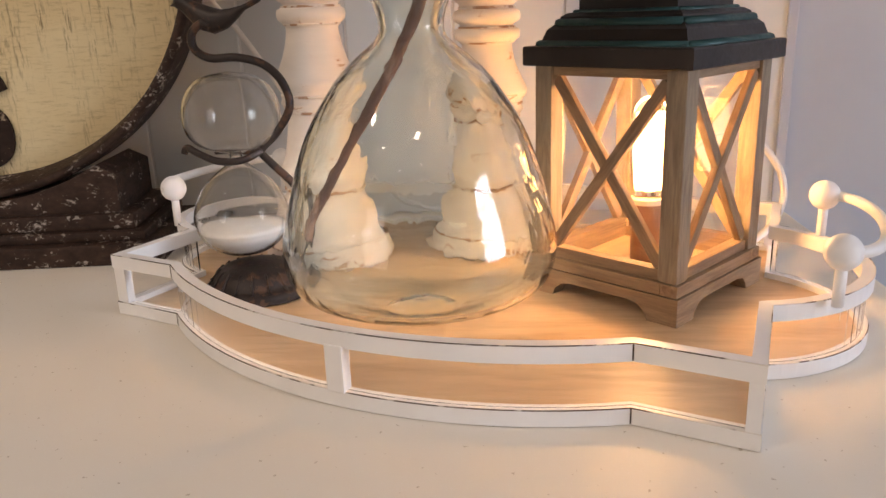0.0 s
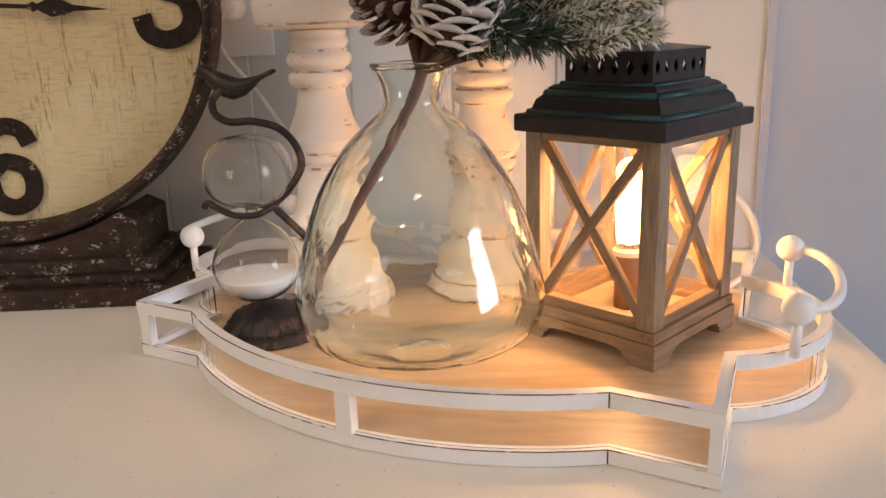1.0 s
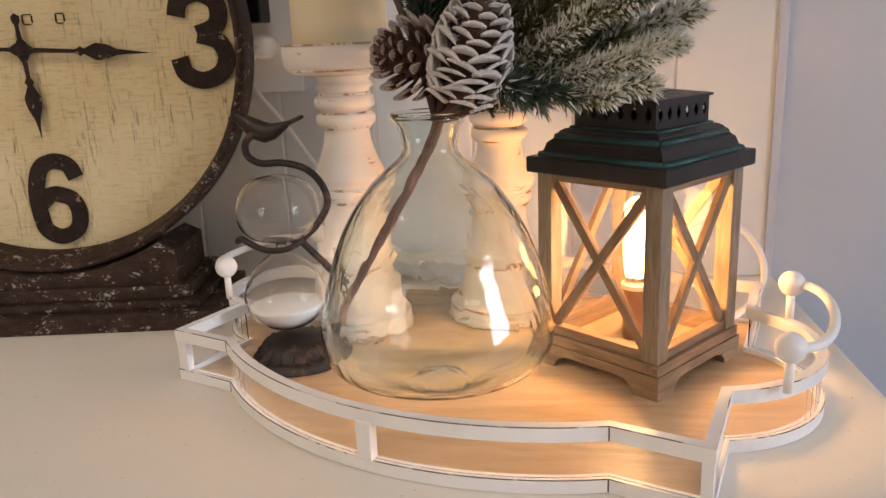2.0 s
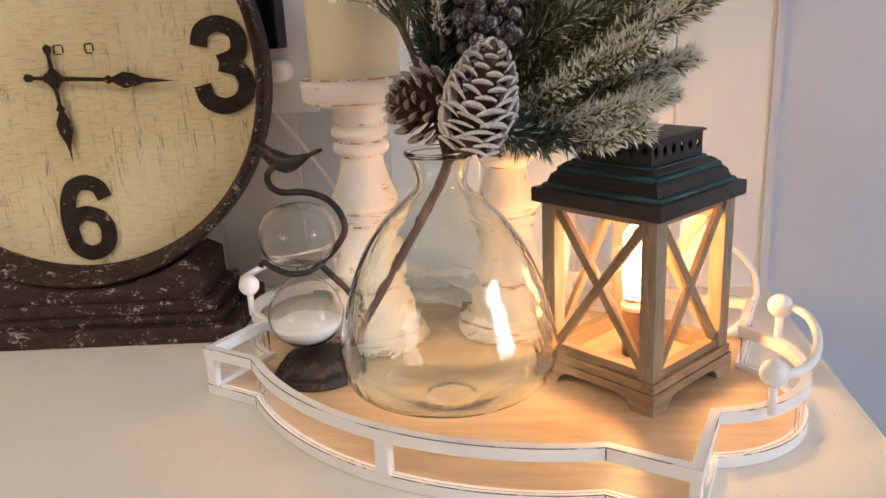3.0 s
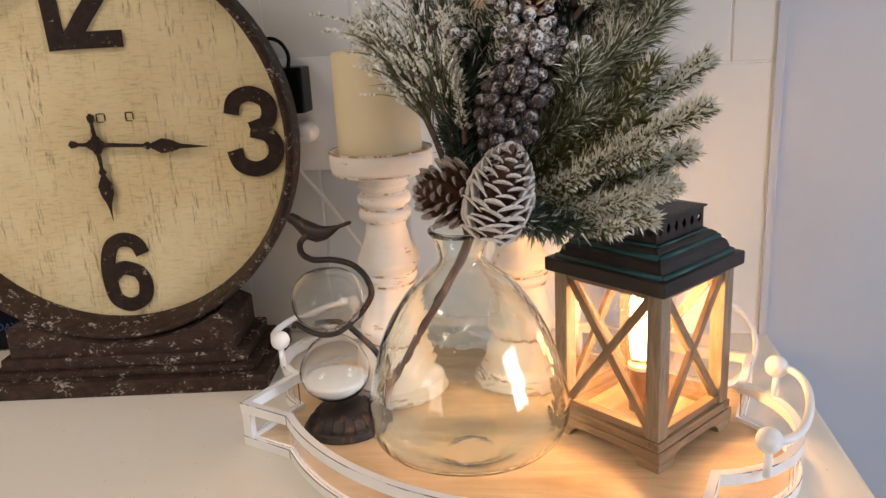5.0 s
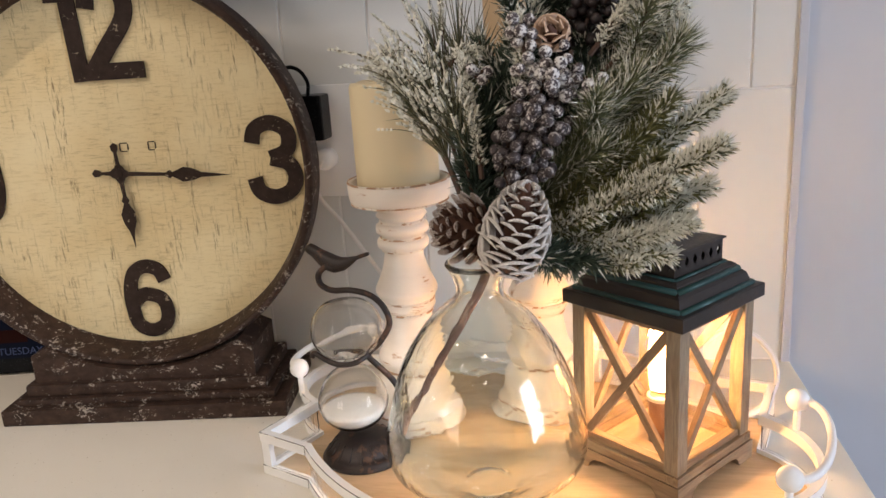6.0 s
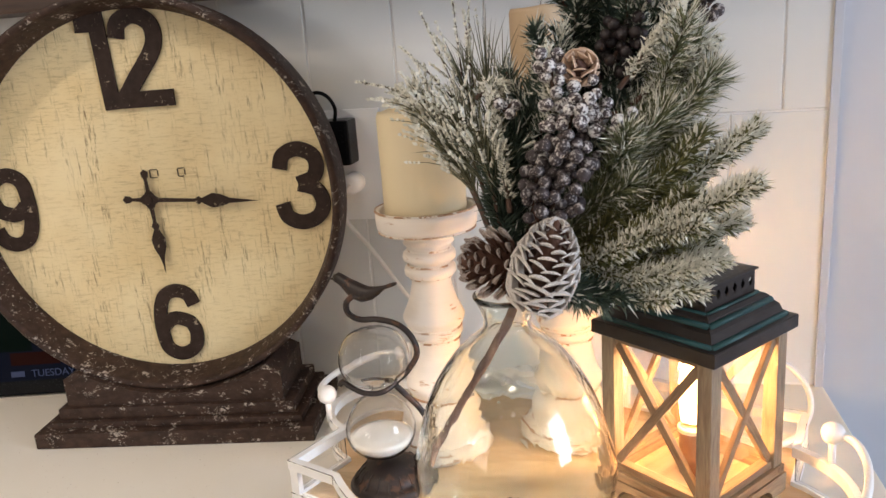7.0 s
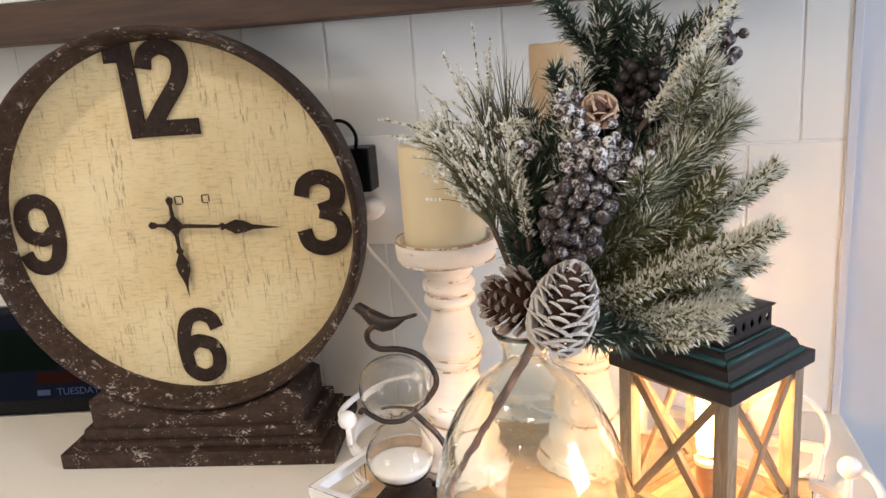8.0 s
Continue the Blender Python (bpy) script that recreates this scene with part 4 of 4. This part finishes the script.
# ---- hourglass with a bird ----
def hourglass():
    h = thing("hourglass_stand", pose(-0.146, 0.594, TRAY_FLOOR), "dark iron hourglass stand with a bird on an S-shaped rod", "hourglass")
    part("base", lathe(smooth_profile([(0.0, 0.0), (0.0385, 0.0), (0.0395, 0.004), (0.0375, 0.008), (0.0335, 0.011), (0.0305, 0.017), (0.0250, 0.023), (0.014, 0.027), (0.0, 0.0285)], 3), 40), "iron", h, "round rusty iron foot with ridges", True, pose(0.008, -0.003, 0) @ Matrix.Diagonal((1, 1, 0.82, 1)))
    for k in range(18):
        a = 2 * math.pi * k / 18
        pts = [((r) * math.cos(a), r * math.sin(a), z) for r, z in ((0.0365, 0.0095), (0.0325, 0.0135), (0.0300, 0.0185), (0.0255, 0.0235))]
        part("ridge", tube(pts, 0.0009, 5, 2), "iron", h, smooth=True, m=pose(0.008, -0.003, 0) @ Matrix.Diagonal((1, 1, 0.82, 1)))
    rod = [(0.030, 0.006, 0.020), (0.044, 0.004, 0.040), (0.047, 0.0, 0.062), (0.040, 0.0, 0.078), (0.025, 0.0, 0.094), (0.019, 0.0, 0.103), (0.031, 0.0, 0.115), (0.042, 0.0, 0.133), (0.038, 0.0, 0.150), (0.026, 0.0, 0.162), (0.008, 0.0, 0.167), (-0.010, 0.0, 0.167), (-0.0205, 0.0, 0.173), (-0.0215, 0.0, 0.183), (-0.014, 0.0, 0.190), (-0.008, 0.0, 0.188)]
    part("rod", tube(rod, 0.0029, 10, 5), "iron", h, "S-shaped iron rod", True)
    part("cradle", tube([(0.019, -0.001, 0.103), (0.008, -0.010, 0.098), (-0.008, -0.013, 0.098), (-0.022, -0.011, 0.103), (-0.031, -0.008, 0.107), (-0.034, -0.008, 0.103)], 0.0026, 10, 5), "iron", h, "curled iron cradle arm", True)
    part("cradle", tube([(0.019, 0.001, 0.103), (0.008, 0.011, 0.100), (-0.008, 0.012, 0.101), (-0.016, 0.004, 0.102)], 0.0022, 8, 5), "iron", h, "curled iron cradle arm", True)
    # bird: one plain shape
    bm = bmesh.new()
    spine = [(-0.0415, 0.2078, 0.0004), (-0.0385, 0.2084, 0.0013), (-0.0360, 0.2090, 0.0040), (-0.0325, 0.2096, 0.0056), (-0.0285, 0.2080, 0.0056), (-0.0235, 0.2045, 0.0066), (-0.0150, 0.1992, 0.0088), (-0.0060, 0.1968, 0.0086), (0.0020, 0.1978, 0.0066), (0.0095, 0.2008, 0.0044), (0.0180, 0.2048, 0.0031), (0.0280, 0.2086, 0.0031), (0.0310, 0.2096, 0.0022), (0.0316, 0.2098, 0.0004)]
    rings = []
    for k, (x, z, r) in enumerate(spine):
        a, b = spine[max(0, k - 1)], spine[min(len(spine) - 1, k + 1)]
        d = Vector((b[0] - a[0], 0, b[1] - a[1])).normalized()
        up = Vector((-d.z, 0, d.x))
        flat = 0.62 if k > 9 else 1.0
        rings.append([bm.verts.new(Vector((x, 0, z - TRAY_FLOOR)) + Vector((0, 1, 0)) * (r * 0.85 * math.cos(t)) + up * (r * flat * math.sin(t))) for t in (2 * math.pi * i / 12 for i in range(12))])
    for a, b in zip(rings, rings[1:]):
        for i in range(12):
            bm.faces.new((a[i], a[(i + 1) % 12], b[(i + 1) % 12], b[i]))
    bm.faces.new(rings[0][::-1])
    bm.faces.new(rings[-1])
    part("bird_finial", bm, "iron", h, "rusty iron bird figure", True, pose(0, 0.0025, 0, 0, 0, -17))
    # blown glass: two bulbs with a narrow waist
    o = [(0.0, 0.0290), (0.016, 0.0300), (0.0285, 0.0390), (0.0340, 0.0530), (0.0315, 0.0670), (0.0220, 0.0820), (0.0090, 0.0925), (0.0042, 0.0985), (0.0085, 0.1025), (0.0225, 0.1070), (0.0315, 0.1160), (0.0338, 0.1290), (0.0305, 0.1430), (0.0200, 0.1540), (0.0, 0.1580)]
    outer = smooth_profile(o, 4)
    inner = [(max(0.0, r - 0.0009), z + (0.0009 if z < 0.06 else -0.0009 if z > 0.12 else 0)) for r, z in outer]
    g = part("glass", lathe(outer, 40), "clear", h, "clear blown glass bulbs", True)
    g2 = part("glass_lining", finish(lathe(inner[::-1], 40), "clear", True, (), True), None, g)
    for q in (g, g2):
        q.visible_shadow = False
    sand = smooth_profile([(0.0, 0.0306), (0.0145, 0.0316), (0.0268, 0.0402), (0.0310, 0.0480)], 4) + [(0.026, 0.0490), (0.012, 0.0505), (0.0, 0.0510)]
    part("sand", lathe(sand, 36), "sand", g, "fine white sand", True)
    return h


hourglass()


# ---- candlesticks and candles ----
def candlestick(x, y, zs, rs, label):
    c = thing("candlestick", pose(x, y, TRAY_FLOOR), label, "candlestick", "turned candlesticks")
    stem = [(0.0, 0.0), (0.049, 0.0), (0.050, 0.006), (0.0495, 0.014), (0.046, 0.019), (0.041, 0.023), (0.039, 0.034), (0.0375, 0.046), (0.031, 0.056), (0.0300, 0.062), (0.0335, 0.069), (0.0335, 0.076), (0.030, 0.083), (0.0265, 0.098), (0.0240, 0.116), (0.0245, 0.122), (0.0285, 0.128), (0.0265, 0.134), (0.0300, 0.140), (0.0315, 0.146), (0.0270, 0.156), (0.0225, 0.168), (0.0200, 0.180), (0.0205, 0.186), (0.0255, 0.190), (0.0255, 0.197), (0.0210, 0.199), (0.0215, 0.202), (0.0260, 0.205), (0.0260, 0.212), (0.0212, 0.215), (0.0222, 0.219), (0.0255, 0.222), (0.0215, 0.227), (0.0230, 0.232), (0.0, 0.232)]
    part("stem", lathe([(r * rs, z * zs) for r, z in smooth_profile(stem, 2)], 40), "stick", c, "", True)
    for r, z in ((0.0214, 0.1990), (0.0213, 0.2155), (0.0206, 0.1865), (0.0268, 0.1338), (0.0246, 0.1215), (0.0302, 0.0612), (0.0470, 0.0178)):
        part("groove", lathe([(r * rs, z * zs - 0.0011), (r * rs + 0.0012, z * zs - 0.0008), (r * rs + 0.0013, z * zs + 0.0008), (r * rs, z * zs + 0.0011)], 40), "stickbrown", c, "brown line where the paint is rubbed through", True)
    plate = [(0.0, 0.232), (0.040, 0.2325), (0.047, 0.2355), (0.0495, 0.240), (0.0505, 0.250), (0.0500, 0.2565), (0.0480, 0.2575), (0.0450, 0.2560), (0.0440, 0.2500), (0.0, 0.2490)]
    plate_ob = part("plate", lathe([(r * rs, z * zs + 0.0002) for r, z in plate], 48), "stick", c, "", True)
    for r, z in ((0.0502, 0.2570), (0.0480, 0.2360)):
        part("worn_edge", lathe([(r * rs - 0.0012, z * zs - 0.0006), (r * rs + 0.0006, z * zs - 0.0006), (r * rs + 0.0004, z * zs + 0.0009), (r * rs - 0.0012, z * zs + 0.0009)], 48), "stickbrown", plate_ob, "", True)
    return TRAY_FLOOR + 0.2492 * zs


def candle(x, y, z, r, h, mat, label):
    c = thing("pillar_candle", pose(x, y, z), label, "candle", "pillar candles")
    bm = lathe([(0.0, 0.0), (r - 0.001, 0.0), (r, 0.002), (r, h * 0.5), (r, h - 0.004), (r - 0.0015, h), (r - 0.006, h - 0.002), (r * 0.5, h - 0.010), (0.0, h - 0.011)], 44)
    for v in bm.verts:
        if v.co.z > h - 0.006:
            v.co.z += 0.0028 * noise.noise((v.co.x * 45, v.co.y * 45, 3.1))
    part("wax", bm, mat, c, "", True)
    part("wick", tube([(0, 0, h - 0.012), (0.001, 0, h - 0.002), (0.002, 0.001, h + 0.004)], 0.001, 6, 3), "worn", c)


z1 = candlestick(-0.102, 0.668, 1.0, 1.0, "turned whitewashed wooden candlestick holding a wide ivory candle")
candle(-0.102, 0.668, z1, 0.0405, 0.102, "wax", "wide ivory pillar candle on a whitewashed candlestick")
z2 = candlestick(0.030, 0.700, 0.90, 1.0, "turned whitewashed wooden candlestick holding a tall tan candle")
candle(0.013, 0.703, z2, 0.0285, 0.212, "wax_tan", "tall tan pillar candle with a wavy rim")


# ---- mantel clock ----
def stroke(bm, points, width, thick=0.0032, steps=6):
    """A flat raised bar of even width along a smooth line in the x-z plane."""
    path = [Vector(p) for p in (smooth_profile(points, steps) if len(points) > 2 else points)]
    rows = []
    for k, p in enumerate(path):
        d = (path[min(k + 1, len(path) - 1)] - path[max(k - 1, 0)]).normalized()
        n = Vector((-d.y, d.x)) * width / 2
        rows.append([bm.verts.new((q.x, y, q.y)) for q, y in ((p + n, 0.0), (p + n, -thick), (p - n, -thick), (p - n, 0.0))])
    for a, b in zip(rows, rows[1:]):
        for i in range(4):
            bm.faces.new((a[i], a[(i + 1) % 4], b[(i + 1) % 4], b[i]))
    bm.faces.new(rows[0][::-1])
    bm.faces.new(rows[-1])


def numeral(body, h):
    """A raised clock numeral of height h, centred, standing off a dial that faces -y."""
    w = 0.165 * h
    six = [(0.235, 0.225), (0.17, 0.36), (0.02, 0.412), (-0.13, 0.34), (-0.205, 0.13), (-0.21, -0.12), (-0.165, -0.33), (0.0, -0.412), (0.17, -0.33), (0.215, -0.15), (0.155, 0.0), (0.0, 0.06)]
    neck = [(0.015, 0.0605), (-0.075, 0.045), (-0.165, -0.035)]
    shapes = {
        "6": [six, neck], "9": [[(-x, -z) for x, z in six], [(-x, -z) for x, z in neck]],
        "3": [[(-0.215, 0.20), (-0.165, 0.35), (0.0, 0.412), (0.16, 0.34), (0.20, 0.215), (0.15, 0.09), (-0.02, 0.025)], [(-0.02, 0.025), (0.17, -0.045), (0.235, -0.205), (0.165, -0.35), (-0.01, -0.412), (-0.175, -0.345), (-0.225, -0.19)]],
        "12": [[(-0.235, -0.5), (-0.275, 0.49)], [(-0.49, 0.36), (-0.25, 0.36)], [(-0.085, 0.20), (-0.045, 0.345), (0.11, 0.412), (0.265, 0.34), (0.305, 0.20), (0.25, 0.04), (0.06, -0.20), (-0.09, -0.40)], [(-0.17, -0.412), (0.42, -0.412)]],
    }
    bm = bmesh.new()
    for k, line in enumerate(shapes[body]):
        stroke(bm, [(x * h, z * h) for x, z in line], w, 0.0032 + 0.0003 * k)
    return bm


def clock():
    yaw = 7.2
    c = thing("mantel_clock", pose(-0.425, 0.714, 0, 0, 0, yaw), "large round distressed cream clock on a stepped brown wooden base", "clock")
    zc, R = 0.2710, 0.2180
    # stepped base
    for x, y0, y1, z0, z1, bv in ((0.1615, -0.064, 0.075, 0.0, 0.0185, 0.002), (0.1480, -0.054, 0.066, 0.0187, 0.0270, 0.0035), (0.1380, -0.047, 0.058, 0.0272, 0.0410, 0.0035)):
        part("base_step", box(-x + 0.0075, x + 0.0075, y0, y1, z0, z1, bv), "clockwood", c, "dark brown wood with pale chips")
    # cradle: its upper edge follows the drum
    bm = bmesh.new()
    arc = [(-0.1270, 0.074)] + [(x, max(0.0414, zc - math.sqrt(R * R - x * x) - 0.0004)) for x in (-0.110 + 0.011 * k for k in range(21))] + [(0.1270, 0.074)]
    pts = [(-0.1270, 0.0412)] + arc + [(0.1270, 0.0412)]
    f, g = [bm.verts.new((x + 0.006, -0.040, z)) for x, z in pts], [bm.verts.new((x + 0.006, 0.048, z)) for x, z in pts]
    bm.faces.new(f)
    bm.faces.new(g[::-1])
    for i in range(len(pts)):
        bm.faces.new((f[i], g[i], g[(i + 1) % len(pts)], f[(i + 1) % len(pts)]))
    part("cradle", bm, "clockwood", c, "dark brown wood with pale chips")
    # drum: rim ring and back
    prof = [(R - 0.0150, 0.006), (R - 0.0085, -0.0270), (R - 0.0070, -0.0315), (R - 0.0035, -0.0328), (R - 0.0006, -0.030), (R, -0.024), (R - 0.001, 0.018), (R - 0.004, 0.0215), (R - 0.0150, 0.0215)]
    prof = prof + [prof[0]]
    turn = Matrix.Translation((0, 0, zc)) @ Matrix.Rotation(radians(90), 4, "X") @ Matrix.Diagonal((1, 1, -1, 1))
    bm = lathe(prof, 96)
    bmesh.ops.transform(bm, matrix=turn, verts=bm.verts)
    rim = part("rim", bm, "clockwood", c, "dark brown chipped metal rim", True)
    bm = lathe([(0.0, 0.009), (R - 0.0140, 0.009), (R - 0.0140, 0.0195), (0.0, 0.0195)], 96)
    bmesh.ops.transform(bm, matrix=turn, verts=bm.verts)
    dial = part("dial", bm, "dial", c, "cream dial rubbed through in streaks")
    for body, x, z, h in (("12", -0.003, 0.1520, 0.1065), ("3", 0.1685, 0.003, 0.0995), ("6", 0.004, -0.1500, 0.0945), ("9", -0.168, -0.006, 0.098)):
        part("numeral", finish(numeral(body, h), "numeral"), None, dial, "raised dark numeral", m=Matrix.Translation((x, 0.0088, zc + z)))

    def pointer(length, tail, blade):
        """A spade-shaped pointer along +x, flat, facing -y."""
        bm = bmesh.new()
        half = [(-tail, 0.0), (-tail + 0.003, 0.0042), (-tail + 0.008, 0.0036), (-tail + 0.011, 0.0016), (-0.010, 0.0022), (-0.006, 0.0056), (0.006, 0.0056), (0.011, 0.0024), (blade - 0.020, 0.0018), (blade - 0.015, 0.0046), (blade - 0.012, 0.0024), (blade, 0.0082), (blade + 0.010, 0.0070), (blade + 0.020, 0.0028), (length - 0.012, 0.0012), (length, 0.0)]
        pts = half + [(x, -z) for x, z in half[-2:0:-1]]
        f, b = [bm.verts.new((x, -0.0006, z)) for x, z in pts], [bm.verts.new((x, 0.0006, z)) for x, z in pts]
        bm.faces.new(f)
        bm.faces.new(b[::-1])
        for i in range(len(pts)):
            j = (i + 1) % len(pts)
            bm.faces.new((f[i], b[i], b[j], f[j]))
        return bm
    hub = Matrix.Translation((-0.0035, 0.009, zc - 0.002))
    part("minute_pointer", pointer(0.124, 0.030, 0.072), "numeral", c, "dark spade-shaped clock pointer", m=hub @ Matrix.Translation((0, -0.0075, 0)) @ Matrix.Rotation(radians(3.5), 4, "Y"))
    part("hour_pointer", pointer(0.086, 0.034, 0.046), "numeral", c, "dark spade-shaped clock pointer", m=hub @ Matrix.Translation((0, -0.0055, 0)) @ Matrix.Rotation(radians(87), 4, "Y"))
    bm = lathe([(0.0, -0.0095), (0.0045, -0.009), (0.005, 0.0), (0.0, 0.0)], 16)
    bmesh.ops.transform(bm, matrix=hub @ Matrix.Rotation(radians(90), 4, "X") @ Matrix.Diagonal((1, 1, -1, 1)), verts=bm.verts)
    part("hub", bm, "numeral", c)
    # small stencilled marks above the hub
    for x, w in ((0.002, 0.010), (0.034, 0.009)):
        bm = bmesh.new()
        for a, b, e, f in ((0.001, w - 0.001, 0.0090, 0.0100), (0.001, w - 0.002, 0, 0.001), (0, 0.001, 0.001, 0.0090), (w - 0.001, w, 0.002, 0.0085)):
            box(x - 0.003 + a, x - 0.003 + b, 0.0080, 0.0092, zc + 0.021 + e, zc + 0.021 + f, 0, bm)
        part("stencil_mark", bm, "numeral", dial)
    return c


clock()


# ---- screen behind the clock ----
def display():
    d = thing("desk_display", pose(-0.690, 0.766, 0, -8, 0, 11), "black desk screen showing a dark picture and a date line", "display")
    part("housing", box(-0.105, 0.105, -0.006, 0.012, 0.002, 0.150, 0.003), "black", d)
    scr = part("screen", box(-0.093, 0.093, -0.0075, -0.0062, 0.022, 0.140), "screen", d, "dark lit screen")
    part("date_text", text_mesh("TUESDAY", 0.0135, 0.0002, "datetext", 0.0), None, scr, m=Matrix.Translation((0.044, -0.0078, 0.031)) @ Matrix.Rotation(radians(90), 4, "X"))
    part("date_bar", box(-0.012, 0.006, -0.0079, -0.0076, 0.0275, 0.0350), "datetext", scr)
    part("picture_patch", box(-0.06, 0.02, -0.0079, -0.0076, 0.062, 0.120), "pic_green", scr, "dark green picture area")
    part("picture_patch", box(-0.01, 0.055, -0.0080, -0.0077, 0.043, 0.060), "pic_red", scr, "dull red picture area")


M["datetext"], M["pic_green"], M["pic_red"] = glow("pale_blue_text", (0.10, 0.12, 0.22), 0.16), glow("screen_green", (0.004, 0.010, 0.007), 0.15), glow("screen_red", (0.03, 0.008, 0.006), 0.2)
display()


# ---- outlet, plugs and cords ----
plate = thing("outlet_plate", pose(-0.2455, WALL_Y - 0.004, 0.2805), "white wall outlet plate with plugs in it", "outlet")
part("cover", box(-0.0585, 0.0585, -0.003, 0.003, -0.0665, 0.0665, 0.0015), "white", plate)
adapter = thing("power_adapter", pose(-0.232, WALL_Y - 0.008, 0.312), "black power adapter plugged into the outlet", "adapter")
part("housing", box(-0.017, 0.017, -0.036, 0.0, -0.026, 0.026, 0.004), "black", adapter)
part("cable", tube([(0.0, -0.028, 0.024), (0.002, -0.028, 0.040), (-0.008, -0.028, 0.055), (-0.025, -0.028, 0.056), (-0.04, -0.03, 0.03), (-0.05, -0.03, -0.02)], 0.0022, 8, 6), "black", adapter, "", True)
plug = thing("white_plug", pose(-0.222, WALL_Y - 0.008, 0.262), "round white plug with a cord in the outlet", "plug")
part("body", lathe([(0.0, 0.026), (0.008, 0.026), (0.0125, 0.021), (0.0125, 0.004), (0.010, 0.0), (0.0, 0.0)], 20), "white", plug, "", True, Matrix.Rotation(radians(90), 4, "X"))
part("cord", tube([(0.0, -0.024, 0.0), (-0.012, -0.026, -0.020), (-0.008, -0.026, -0.044), (0.020, -0.026, -0.080), (0.062, -0.028, -0.142), (0.10, -0.03, -0.19), (0.16, -0.03, -0.235), (0.22, -0.032, -0.2535)], 0.0027, 8, 6), "cord", plug, "white cord", True)
lcord = tagged(part("lantern_cord", tube([(0.178, 0.660, 0.080), (0.205, 0.680, 0.096), (0.236, 0.685, 0.094), (0.256, 0.684, 0.074), (0.262, 0.680, 0.052), (0.256, 0.676, 0.032), (0.242, 0.672, 0.018), (0.222, 0.672, 0.0092), (0.200, 0.682, 0.0084), (0.17, 0.705, 0.0084)], 0.0029, 10, 6), "cord", None, "", True), "white lamp cord looped behind the lantern", "cord")

# ---- wall tiles: upright, in two staggered courses ----
def tile_piece(w, h):
    bm = box(-w / 2, w / 2, -0.008, 0.0, -h / 2, h / 2)
    bmesh.ops.bevel(bm, geom=[e for e in bm.edges if all(v.co.y < -0.004 for v in e.verts)], offset=0.0014, segments=2, profile=0.6, affect="EDGES")
    return finish(bm, "tile")


PITCH, JOINT = 0.1052, 0.0022
backing = part("tile_bed", box(LEFT + 0.003, EDGE_X - 0.0026, WALL_Y + 0.0004, WALL_Y + 0.0078, 0.001, 0.64), "grout", wall_back, "pale grout bed")
full, half = tile_piece(PITCH - JOINT, 0.3165 - JOINT), tile_piece(PITCH / 2 - JOINT, 0.3165 - JOINT)
rnd = random.Random(8)
for z, first in ((0.1610, 0.2045), (0.4775, 0.2570)):
    part("tile", half if first > 0.22 else full, None, backing, m=Matrix.Translation((first + (PITCH / 4 if first > 0.22 else PITCH / 2), WALL_Y + 0.0068, z)))
    for k in range(12):
        part("tile", full, None, backing, m=Matrix.Translation((first - PITCH * (k + 0.5), WALL_Y + 0.0068 + rnd.uniform(-0.0003, 0.0003), z)) @ Matrix.Rotation(rnd.uniform(-0.002, 0.002), 4, "Z"))
